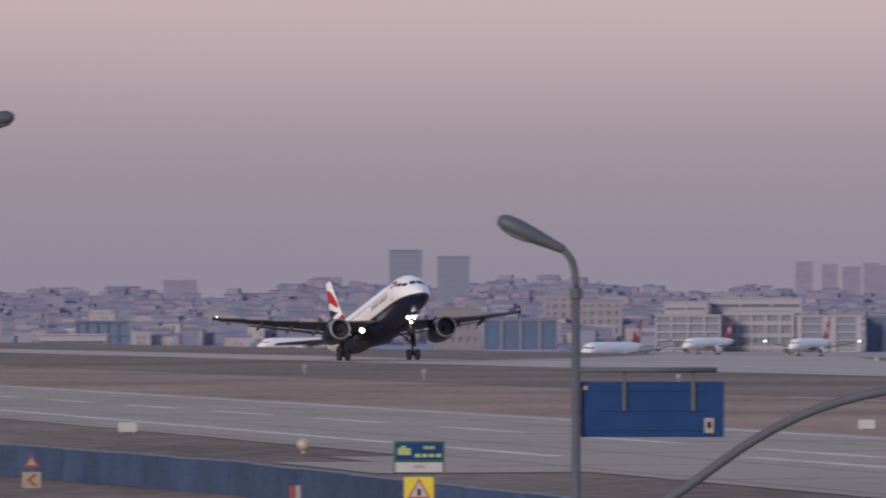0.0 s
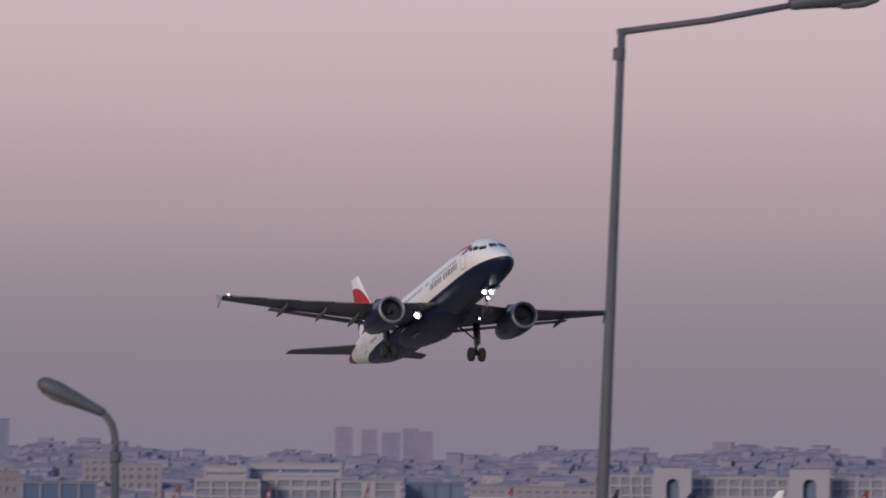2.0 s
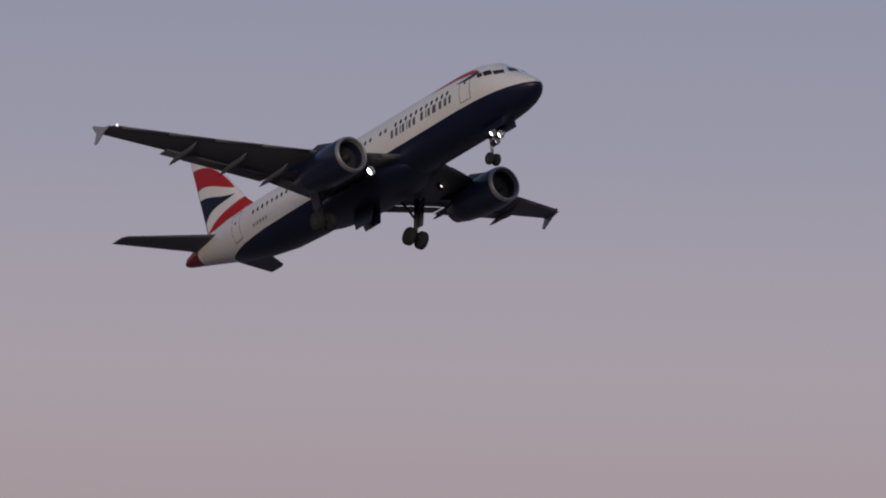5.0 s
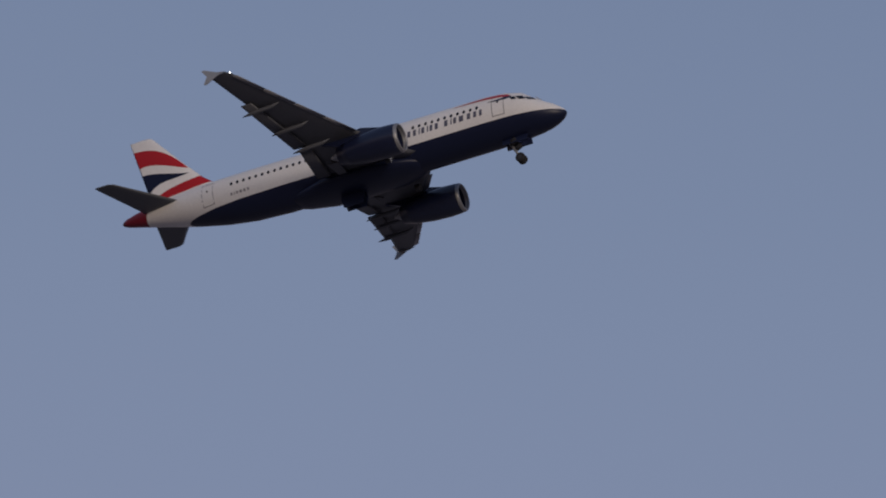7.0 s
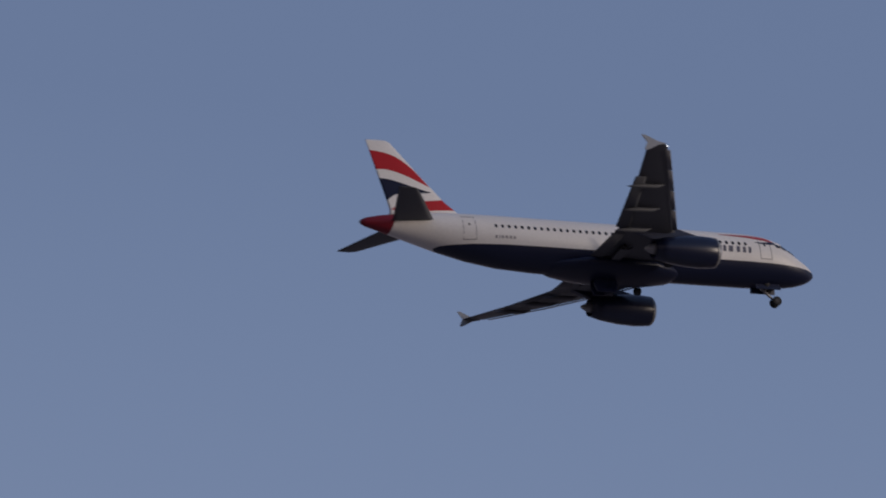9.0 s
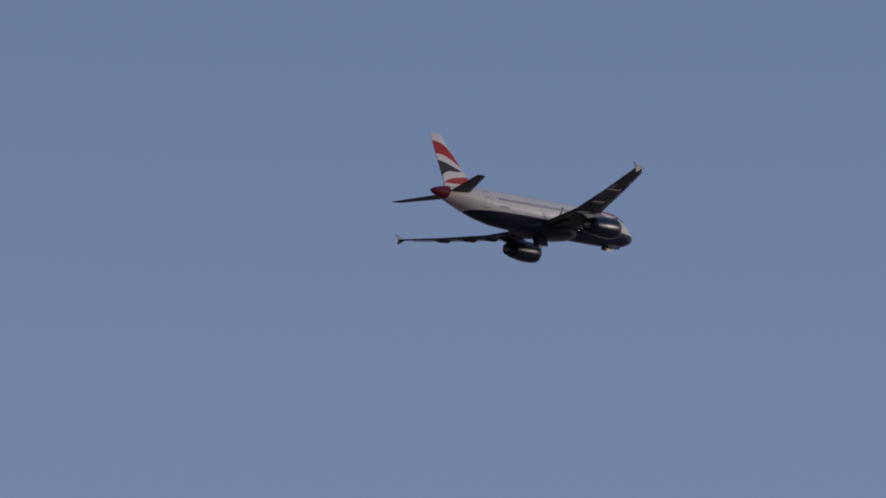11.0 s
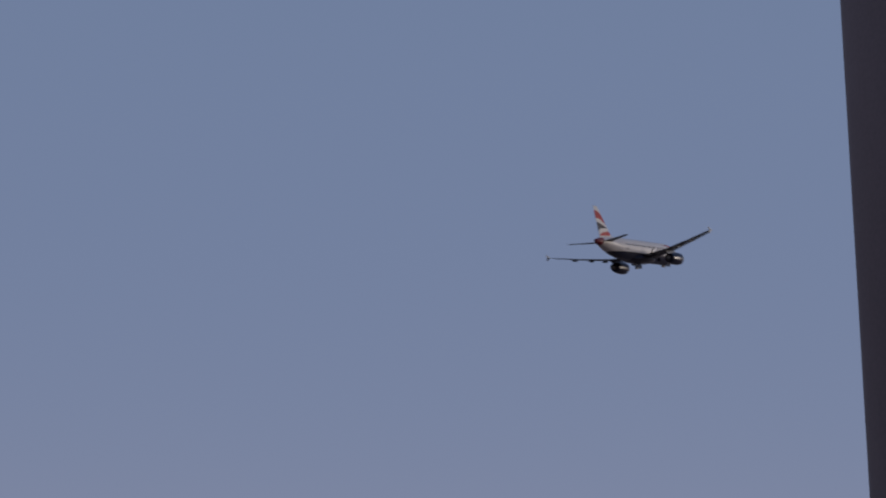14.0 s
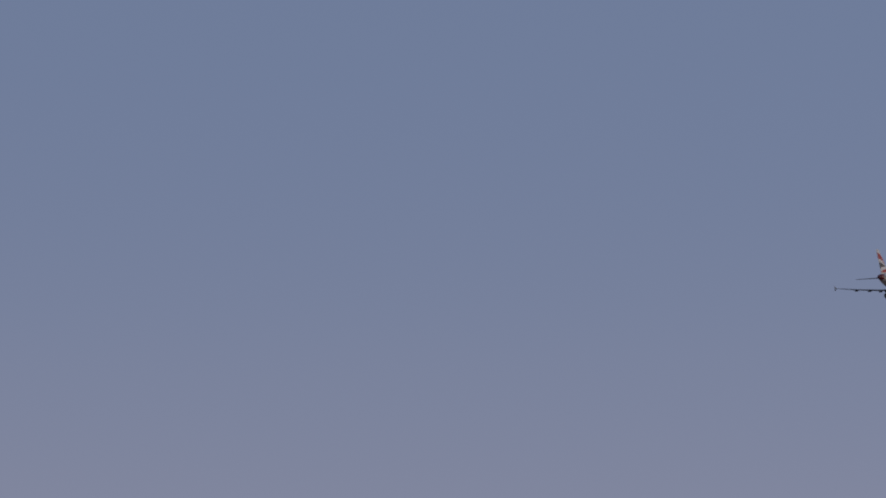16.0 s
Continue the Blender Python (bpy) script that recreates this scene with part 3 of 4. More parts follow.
for col, az, d, p in SPOTS:
    v = Vector((math.sin(radians(az)), math.cos(radians(az)), 0))
    left = Vector((-v.y, v.x, 0))
    h = left * math.sin(radians(p)) - v * math.cos(radians(p))
    place = on(az, d)
    place.z = zg(place.y) + 4.44
    m = pose(place.x, place.y, place.z, 0, 0, math.degrees(math.atan2(h.y, h.x)))
    if col in parked:
        ob = copy_thing(parked[col], m)
        if az == -71.72:
            # its wingtip lights are on
            for side in (1, -1):
                bm = bmesh.new()
                bmesh.ops.create_uvsphere(bm, u_segments=10, v_segments=8, radius=0.3, matrix=pose(-2.0, side * 16.7, 1.15))
                part("wingtip_light", bm, M["headlight"], ob, "lit white wingtip light")
    else:
        fin = {"red": M["redfin"], "dark": M["navy"], "white": M["white"]}[col]
        ob, _ = airliner("parked_airliner", M["white"], fin, M["white"], False)
        ob.matrix_basis = m
        tagged(ob, {"red": "white parked airliner with a red tail fin", "dark": "white parked airliner with a dark tail fin", "white": "all-white airliner parked on the apron"}[col], "airliner", "airliners on the apron")
        parked[col] = ob


# ---- a service van on the apron, headlights lit ----
van = empty("service_van")
bm = bmesh.new()
loft(bm, [[(x, y, z) for x, z in ((2.4, 0.4), (2.4, 1.0), (1.7, 1.15), (1.1, 1.95), (-2.4, 2.0), (-2.45, 0.4))] for y in (-0.95, 0.95)])
part("body", bm, M["white"], van)
bm = bmesh.new()
loft(bm, [[(x, y, z) for x, z in ((1.76, 1.18), (1.78, 1.2), (1.2, 1.86), (1.16, 1.86))] for y in (-0.8, 0.8)])
part("windscreen", bm, M["glass"], van)
for x in (1.5, -1.5):
    for y in (-0.85, 0.85):
        wheel(van, "wheel", (x, y, 0.36), 0.36, 0.22)
for y in (-0.65, 0.65):
    bm = bmesh.new()
    tube(bm, [(2.38, y, 0.78), (2.46, y, 0.78)], 0.13, 12)
    part("headlight", bm, M["headlight"], van, "lit white headlight")
tagged(van, "white service van with lit headlights on the apron", "van")
q = on(-69.75, 2200)
van.matrix_basis = pose(q.x, q.y, zg(q.y) + 0.02, 0, 0, 69.75 - 90 + 15)

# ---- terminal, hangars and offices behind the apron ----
# pale and beige walls are shifted to blue to imitate haze over the apron
M["pale_wall"] = shader("haze_blued_pale_render", (0.28, 0.272, 0.312), 0.8, size=12, spread=0.08)
M["beige_wall"] = shader("haze_blued_beige_render", (0.22, 0.206, 0.242), 0.8, size=12, spread=0.1)
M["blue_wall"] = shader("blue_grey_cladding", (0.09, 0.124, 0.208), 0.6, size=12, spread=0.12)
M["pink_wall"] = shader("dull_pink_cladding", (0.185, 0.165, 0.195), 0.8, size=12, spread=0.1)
# this cladding colour includes a painted haze tint
M["far_wall"] = shader("haze_tinted_blue_grey_cladding", (0.182, 0.195, 0.262), 0.8, size=8, spread=0.12, fine=3)
# tower walls and panes have haze painted in: blue-grey, hardly any contrast
M["far_tower"] = shader("haze_tinted_grey_concrete", (0.162, 0.17, 0.242), 0.8, size=10, spread=0.06, fine=3)
M["tower_pane"] = shader("haze_tinted_tower_panes", (0.168, 0.177, 0.25), 0.7, size=10, spread=0.12)
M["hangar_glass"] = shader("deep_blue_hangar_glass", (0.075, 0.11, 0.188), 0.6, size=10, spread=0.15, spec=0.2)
# panes are lightened and blued: the haze in front is part of their colour
M["town_pane"] = shader("haze_tinted_window_panes", (0.168, 0.172, 0.228), 0.5, size=20, spread=0.2)
# foliage base colour is blended with haze blue
M["far_leaf"] = shader("haze_tinted_blue_green_foliage", (0.205, 0.22, 0.28), 0.9, size=20, spread=0.2)
# panes are raised and blued towards the walls, as haze would do
M["pane"] = shader("haze_blued_panes", (0.148, 0.163, 0.222), 0.6, size=8, spread=0.15)


def spread(parent, name, bm, material, places):
    """Parts that share one mesh, one at each place."""
    first = None
    for p in places:
        if first is None:
            first = o = part(name, bm, material, parent)
        else:
            o = new(name, first.data)
            o.parent = parent
        o.location = p


def building(name, az0, az1, d, top, wall, cols, rows, label, depth=30.0, pane=None, pier=0.3, sill=0.35, base=0.1, roof=None, recess=0.9):
    """A block whose front faces the viewer, with recessed panes in a grid."""
    az = (az0 + az1) / 2
    w, h = radians(az1 - az0) * d, top + 7.2
    b = empty(name, face(az, d, -7.2))
    cw, rh = w / cols, h * (1 - base) / rows
    bm = bmesh.new()
    block(bm, (w, depth - 1.0, h - 0.02), pose(0, depth / 2 + 0.5, h / 2))
    part("wall", bm, wall, b)
    # piers and floor bands stand proud of the panes
    pw, sh = cw * pier, rh * sill
    bm = bmesh.new()
    block(bm, (pw, 1.0, h), pose(0, 0.45, h / 2))
    spread(b, "pier", bm, wall, [(max(-w / 2 + pw / 2, min(w / 2 - pw / 2, -w / 2 + i * cw)), 0, 0) for i in range(cols + 1)])
    bm = bmesh.new()
    block(bm, (w - 0.02, 0.9, sh), pose(0, 0.5, 0))
    spread(b, "floor_band", bm, wall, [(0, 0, max(sh / 2, min(h - sh / 2, h * base + j * rh))) for j in range(rows + 1)])
    bm = bmesh.new()
    block(bm, (w + 0.8, depth + 0.8, 0.5), pose(0, depth / 2, h + 0.25), 0.08)
    part("roof", bm, roof or wall, b)
    bm = bmesh.new()
    block(bm, (cw * (1 - pier) + 0.05, 0.1, rh * (1 - sill) + 0.05))
    spread(b, "window", bm, pane or M["pane"], [(-w / 2 + (i + 0.5) * cw, recess, h * base + (j + 0.5) * rh) for i in range(cols) for j in range(rows)])
    return tagged(b, label, "building")


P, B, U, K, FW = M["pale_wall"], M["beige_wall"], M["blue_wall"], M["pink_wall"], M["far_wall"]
building("tower_block", -75.981, -75.649, 3600, 51, M["far_tower"], 5, 14, "high-rise tower painted haze blue-grey", 22, M["tower_pane"], pier=0.15, sill=0.3, recess=0.2)
building("tower_block", -75.494, -75.167, 3600, 47, M["far_tower"], 5, 13, "high-rise tower painted haze blue-grey", 22, M["tower_pane"], pier=0.15, sill=0.3, recess=0.2)
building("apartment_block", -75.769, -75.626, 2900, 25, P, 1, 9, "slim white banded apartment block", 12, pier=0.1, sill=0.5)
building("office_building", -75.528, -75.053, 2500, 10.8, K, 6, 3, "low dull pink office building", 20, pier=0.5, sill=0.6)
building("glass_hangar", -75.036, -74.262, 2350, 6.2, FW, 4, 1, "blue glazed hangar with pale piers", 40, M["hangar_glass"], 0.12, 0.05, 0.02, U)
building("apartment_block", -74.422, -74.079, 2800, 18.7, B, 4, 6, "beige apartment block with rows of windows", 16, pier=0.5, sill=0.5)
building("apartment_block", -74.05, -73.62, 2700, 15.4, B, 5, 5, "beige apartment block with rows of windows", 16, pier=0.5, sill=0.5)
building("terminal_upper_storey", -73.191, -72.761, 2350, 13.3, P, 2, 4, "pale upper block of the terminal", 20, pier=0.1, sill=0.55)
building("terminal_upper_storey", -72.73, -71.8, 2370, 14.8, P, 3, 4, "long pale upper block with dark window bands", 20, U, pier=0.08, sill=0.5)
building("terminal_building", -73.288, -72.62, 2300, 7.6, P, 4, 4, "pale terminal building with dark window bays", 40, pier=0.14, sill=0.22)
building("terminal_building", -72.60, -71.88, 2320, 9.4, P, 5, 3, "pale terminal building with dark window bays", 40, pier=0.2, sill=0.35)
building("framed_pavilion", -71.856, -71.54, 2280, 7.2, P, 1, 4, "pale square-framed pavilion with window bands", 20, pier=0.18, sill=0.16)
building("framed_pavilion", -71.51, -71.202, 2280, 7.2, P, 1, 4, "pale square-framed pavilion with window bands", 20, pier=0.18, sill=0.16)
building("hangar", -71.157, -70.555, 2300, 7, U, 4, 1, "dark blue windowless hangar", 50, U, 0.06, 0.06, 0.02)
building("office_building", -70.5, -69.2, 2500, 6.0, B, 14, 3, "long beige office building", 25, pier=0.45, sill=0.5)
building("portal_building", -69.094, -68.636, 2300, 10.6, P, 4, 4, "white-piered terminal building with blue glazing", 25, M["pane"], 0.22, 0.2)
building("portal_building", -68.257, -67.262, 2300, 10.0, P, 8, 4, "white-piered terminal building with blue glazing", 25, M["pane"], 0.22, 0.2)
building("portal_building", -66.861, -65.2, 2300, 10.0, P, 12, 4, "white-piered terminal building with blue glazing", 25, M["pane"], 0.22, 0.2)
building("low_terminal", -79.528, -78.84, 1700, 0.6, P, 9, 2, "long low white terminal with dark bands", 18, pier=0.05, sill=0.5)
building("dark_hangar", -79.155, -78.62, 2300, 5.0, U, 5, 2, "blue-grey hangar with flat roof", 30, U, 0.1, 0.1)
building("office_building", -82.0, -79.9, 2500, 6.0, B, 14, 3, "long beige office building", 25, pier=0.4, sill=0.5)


def portal(az0, az1, d, top):
    """A tall gateway with an arched opening."""
    w, h = radians(az1 - az0) * d, top + 7.2
    b = empty("arched_gateway", face((az0 + az1) / 2, d, -7.2))
    bm = bmesh.new()
    r = w * 0.17
    for s in (1, -1):
        block(bm, (w / 2 - r, 6, h), pose(s * (w / 4 + r / 2), 3, h / 2))
    pts = [(r * math.cos(k * math.pi / 12), h * 0.68 + r * math.sin(k * math.pi / 12)) for k in range(13)]
    front = [(x, 0.0, z) for x, z in pts] + [(-r, 0.0, h), (r, 0.0, h)]
    loft(bm, [front, [(x, 6.0, z) for x, y, z in front]])
    part("wall", bm, M["pale_wall"], b)
    bm = bmesh.new()
    block(bm, (2 * r, 0.4, h * 0.9), pose(0, 4.5, h * 0.45))
    part("window", bm, M["blue_wall"], b)
    tagged(b, "pale gateway with a tall arched opening", "building")


portal(-68.636, -68.257, 2280, 13.6)
portal(-67.262, -66.861, 2280, 13.6)

# ---- hillside town and its far towers ----
rng = random.Random(4)
# hillside base colour is lifted to a painted haze blue-grey
M["hill"] = shader("haze_tinted_wooded_hillside", (0.235, 0.235, 0.3), 0.95, size=120, spread=0.14)


def hill_z(az, d):
    f = max(0.0, min(1.0, (d - 2500) / 1700))
    crest = 29 + 5 * math.sin(az * 0.9) + 3 * math.sin(az * 2.7 + 1) + 2 * math.sin(az * 7.1)
    return -7.2 + (crest + 7.2) * f ** 1.1


bm = bmesh.new()
cols_ = [[bm.verts.new(on(-100 + k * 0.5, d, hill_z(-100 + k * 0.5, d))) for d in (2500, 2800, 3100, 3500, 3900, 4200, 4500)] for k in range(121)]
for p, q in zip(cols_, cols_[1:]):
    for i in range(6):
        bm.faces.new((p[i], q[i], q[i + 1], p[i + 1]))
tagged(part("hillside", bm, M["hill"], None, "", True), "hillside painted haze blue-grey behind the airport", "hill", kind="structure")


def assorted(name, colours):
    """A dull surface in which every joined piece takes one of several colours."""
    m = shader(name, colours[0], 0.85, size=9, spread=0.1, fine=3, spec=0.1)
    n, l = m.node_tree.nodes, m.node_tree.links
    geo, pick = n.new("ShaderNodeNewGeometry"), n.new("ShaderNodeValToRGB")
    pick.color_ramp.interpolation = "CONSTANT"
    while len(pick.color_ramp.elements) < len(colours):
        pick.color_ramp.elements.new(0.5)
    for i, (k, c) in enumerate(zip(pick.color_ramp.elements, colours)):
        k.position, k.color = i / len(colours), (*c, 1)
    l.new(geo.outputs["Random Per Island"], pick.inputs[0])
    mix = next(q for q in n if q.type == "VECT_MATH" and q.operation == "MULTIPLY")
    l.new(pick.outputs[0], mix.inputs[0])
    return m


# wall colours have haze painted in, closer to the sky with each farther ring
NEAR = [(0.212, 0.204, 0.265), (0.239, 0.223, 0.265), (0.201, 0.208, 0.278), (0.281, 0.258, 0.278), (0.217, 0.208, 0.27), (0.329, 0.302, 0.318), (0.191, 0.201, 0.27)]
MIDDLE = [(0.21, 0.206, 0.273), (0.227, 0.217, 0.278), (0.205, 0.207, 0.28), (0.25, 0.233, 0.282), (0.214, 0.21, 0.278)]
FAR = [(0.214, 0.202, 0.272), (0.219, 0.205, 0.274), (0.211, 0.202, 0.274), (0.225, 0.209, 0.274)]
# roof colours are lifted to the haze tone to even out their shading
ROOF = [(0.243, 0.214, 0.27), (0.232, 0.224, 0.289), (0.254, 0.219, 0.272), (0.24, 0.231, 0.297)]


class Soup:
    """Many small boxes, roofs and panes gathered into one mesh."""

    def __init__(self):
        self.v, self.f = [], []

    def add(self, m, pts, faces):
        b = len(self.v)
        self.v += [tuple(m @ Vector(p)) for p in pts]
        self.f += [tuple(b + i for i in f) for f in faces]

    def box(self, m, w, d, h):
        self.add(m, [(x, y, z) for z in (0, h) for x, y in ((-w / 2, 0), (w / 2, 0), (w / 2, d), (-w / 2, d))],
                 [(0, 1, 5, 4), (1, 2, 6, 5), (2, 3, 7, 6), (3, 0, 4, 7), (4, 5, 6, 7)])

    def gable(self, m, w, d, z, h):
        e = 0.4
        self.add(m, [(-w / 2 - e, -e, z), (w / 2 + e, -e, z), (w / 2 + e, d + e, z), (-w / 2 - e, d + e, z), (-w / 2 - e, d / 2, z + h), (w / 2 + e, d / 2, z + h)],
                 [(0, 1, 5, 4), (2, 3, 4, 5), (1, 2, 5), (3, 0, 4), (0, 3, 2, 1)])

    def done(self, name, material, label, category):
        me = bpy.data.meshes.new(name)
        me.from_pydata(self.v, [], self.f)
        me.materials.append(material)
        return tagged(new(name, me), label, category, kind="stuff")


roofs, panes = Soup(), Soup()
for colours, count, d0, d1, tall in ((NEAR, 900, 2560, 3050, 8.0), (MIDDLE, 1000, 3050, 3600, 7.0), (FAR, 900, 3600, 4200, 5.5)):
    walls = Soup()
    for k in range(count):
        az, d = rng.uniform(-84, -58), rng.uniform(d0, d1)
        w, h = rng.uniform(5, 15), tall * rng.uniform(0.45, 1.0) * (1.5 if rng.random() < 0.08 else 1)
        m = face(az, d, hill_z(az, d) - 1.5) @ pose(0, 0, 0, 0, 0, rng.uniform(-18, 18))
        walls.box(m, w, 9, h + 1.5)
        if rng.random() < 0.6:
            roofs.gable(m, w, 9, h + 1.5, rng.uniform(0.7, 1.4))
        elif rng.random() < 0.5:
            walls.box(m @ pose(rng.uniform(-0.3, 0.3) * w, 3, h + 1.5), w * 0.3, 3, 1.4)
        if d < 3400:
            for c in range(int(w / 2.4)):
                for f in range(int(h / 2.8)):
                    if rng.random() < 0.75:
                        x, z = -w / 2 + 1.3 + c * 2.4, 2.2 + f * 2.8
                        panes.add(m, [(x - 0.5, -0.06, z), (x + 0.5, -0.06, z), (x + 0.5, -0.06, z + 1.4), (x - 0.5, -0.06, z + 1.4)], [(0, 1, 2, 3)])
    walls.done("town_houses", assorted("haze_tinted_house_render", colours), "crowded haze-tinted houses on the hillside", "town")
roofs.done("town_roofs", assorted("haze_tinted_roof_tile", ROOF), "dull haze-tinted tiled roofs of the hillside houses", "roofs")
panes.done("town_windows", M["town_pane"], "small dark haze-tinted windows of the hillside houses", "windows")

# trees between the houses
verts_, faces_ = [], []
for k in range(700):
    az, d = rng.uniform(-84, -58), rng.uniform(2540, 4000)
    z, h = hill_z(az, d), rng.uniform(3, 7)
    for q in range(7):
        c = on(az, d, z + h * rng.uniform(0.2, 0.85)) + Vector((rng.uniform(-1, 1), rng.uniform(-1, 1), 0)) * h * 0.55
        r, b0 = h * rng.uniform(0.14, 0.28), len(verts_)
        for i in range(6):
            verts_.append(tuple(c + Vector((math.cos(i * 1.047), math.sin(i * 1.047), 0)) * r * rng.uniform(0.7, 1.2)))
        verts_ += [tuple(c + Vector((0, 0, r * rng.uniform(0.7, 1.1)))), tuple(c - Vector((0, 0, r)))]
        for i in range(6):
            j = (i + 1) % 6
            faces_ += [(b0 + i, b0 + j, b0 + 6), (b0 + j, b0 + i, b0 + 7)]
me = bpy.data.meshes.new("far_trees")
me.from_pydata(verts_, [], faces_)
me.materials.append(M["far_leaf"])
tagged(new("far_trees", me), "dark haze-tinted trees among the houses", "trees", kind="stuff")

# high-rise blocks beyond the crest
# colours sit near the horizon sky, so haze is imitated by the paint
M["haze_faded_tower"] = assorted("haze_faded_concrete", [(0.213, 0.198, 0.27), (0.217, 0.2, 0.271), (0.209, 0.197, 0.27)])
towers = Soup()
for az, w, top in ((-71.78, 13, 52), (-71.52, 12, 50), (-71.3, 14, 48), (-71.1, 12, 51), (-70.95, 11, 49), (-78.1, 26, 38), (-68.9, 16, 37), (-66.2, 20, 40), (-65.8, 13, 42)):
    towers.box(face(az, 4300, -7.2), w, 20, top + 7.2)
towers.done("far_towers", M["haze_faded_tower"], "faint high-rise towers in haze colour beyond the hill", "tower")


# ---- street lamps ----
def lantern(parent, a, b, r):
    """A drop-shaped lamp head from neck a to tip b."""
    a, b = Vector(a), Vector(b)
    bm = bmesh.new()
    prof = [(0.0, 0.38), (0.04, 0.5), (0.2, 0.62), (0.45, 0.85), (0.7, 1.0), (0.88, 0.92), (0.97, 0.6), (1.0, 0.2)]
    tube(bm, [a + (b - a) * f for f, _ in prof], [r * q for _, q in prof], 16)
    head = part("lamp_head", bm, M["lamphead"], parent, "grey drop-shaped lamp head", True)
    low = Vector((0, 0, -r * 0.55))
    bm = bmesh.new()
    tube(bm, [a + (b - a) * f + low for f in (0.42, 0.55, 0.75, 0.9, 0.96)], [r * q for q in (0.1, 0.55, 0.68, 0.5, 0.1)], 14)
    part("lens", bm, M["lamplens"], head, "grimy grey lamp lens", True)


D1 = 71.0
BASE1 = face(-74.09, D1, -4.0)
lamp1 = empty("street_lamp", BASE1)
k1 = D1 * radians(1)


def up1(el):
    return rise(el, D1) + 4.0


bm = bmesh.new()
tube(bm, [(0, 0, 0), (0, 0, 0.8), (0, 0, up1(0.33))], [0.085, 0.07, 0.052], 14)
part("post", bm, M["steel"], lamp1, "", True)
bm = bmesh.new()
tube(bm, [(0, 0, up1(0.27)), (0, 0, up1(0.37))], 0.075, 14)
part("collar", bm, M["steel"], lamp1)
bm = bmesh.new()
arm = [(0, 0, up1(0.33)), (0, 0, up1(0.45)), (-0.015, 0, up1(0.55)), (-0.05, 0, up1(0.65)), (-0.11, 0, up1(0.72)), (-0.19, 0, up1(0.78))]
tube(bm, arm, 0.045, 12)
part("arm", bm, M["steel"], lamp1, "", True)
lantern(lamp1, (-0.14, 0, up1(0.755)), (-0.98, 0, up1(1.075)), 0.115)
tagged(lamp1, "grey steel street lamp with a drooping lamp head", "street lamp")

# the lamp whose head reaches in from the side
D0 = 80.0
lamp0 = empty("street_lamp", face(-80.75, D0, -4.0))
bm = bmesh.new()
top0 = rise(1.95, D0) + 4
tube(bm, [(0, 0, 0), (0, 0, top0 - 0.4), (0.05, 0, top0 - 0.15), (0.3, 0, top0 - 0.04), (0.62, 0, top0 + 0.1)], [0.09, 0.055, 0.05, 0.045, 0.045], 12)
part("post", bm, M["steel"], lamp0, "", True)
lantern(lamp0, (0.55, 0, top0 + 0.08), (1.36, 0, top0 + 0.22), 0.11)
tagged(lamp0, "grey steel street lamp with a drop-shaped head", "street lamp")

# tall leaning lamp with a long arm
D2 = 55.0
lamp2 = empty("street_lamp", face(-69.02, D2, -4.0))
k2 = D2 * radians(1)


def up2(el):
    return rise(el, D2) + 4.0


foot = -0.178 * k2 - 0.14
bm = bmesh.new()
tube(bm, [(foot, 0, 0), (foot + 0.05, 0, 1.2), (-0.155 * k2, 0, up2(-0.64)), (0.005 * k2, 0, up2(4.0)), (0.028 * k2, 0, up2(4.68))], [0.1, 0.085, 0.064, 0.041, 0.039], 14)
part("post", bm, M["steel"], lamp2, "", True)
bm = bmesh.new()
tube(bm, [(-0.02, 0, up2(4.66)), (0.9, 0, up2(4.79)), (1.775 * k2, 0, up2(4.95))], [0.035, 0.032, 0.03], 12)
part("arm", bm, M["steel"], lamp2, "", True)
bm = bmesh.new()
tube(bm, [(0.0, 0, up2(4.38)), (0.004, 0, up2(4.5))], 0.06, 12)
part("collar", bm, M["steel"], lamp2)
lantern(lamp2, (1.72 * k2, 0, up2(4.955)), (2.71 * k2, 0, up2(5.14)), 0.135)
for z in (-0.55, -0.72, -0.95):
    bm = bmesh.new()
    tube(bm, [(-0.16 * k2, 0, up2(z) - 0.03), (-0.16 * k2, 0, up2(z) + 0.03)], 0.1, 12)
    part("clamp", bm, M["steel"], lamp2)
bm = bmesh.new()
block(bm, (0.16, 0.14, 0.36), pose(-0.16 * k2 - 0.02, -0.12, up2(-0.9)), 0.01)
part("terminal_box", bm, M["steel"], lamp2)
bm = bmesh.new()
tube(bm, [(-0.16 * k2, 0, up2(-0.74)), (0.4, 0.1, up2(-0.83)), (1.2, 0.3, up2(-1.0)), (2.6, 0.6, up2(-1.4))], 0.02, 8)
part("cable", bm, M["black"], lamp2, "slack black cable", True)
bm = bmesh.new()
tube(bm, [(-0.12 * k2, -0.03, up2(-0.84)), (-0.285 * k2, -0.03, up2(-0.85)), (-0.285 * k2, -0.03, up2(-1.25)), (-0.12 * k2, -0.03, up2(-1.24))], 0.022, 8)
part("bracket", bm, M["lens"], lamp2, "pale bent bracket")
tagged(lamp2, "tall slightly leaning street lamp with a long arm", "street lamp")


# ---- blue road sign seen from behind, hung on the first lamp ----
sign = empty("road_sign", BASE1)
bm = bmesh.new()
tube(bm, [(-0.05, 0.0, up1(-0.458)), (1.43 * k1, 0.0, up1(-0.458))], 0.035, 10)
part("bar", bm, M["steel"], sign, "dark horizontal carrier bar", True)
bm = bmesh.new()
block(bm, (1.45 * k1, 0.03, 0.562 * k1), pose(0.775 * k1, 0.09, up1(-0.859)), 0.012)
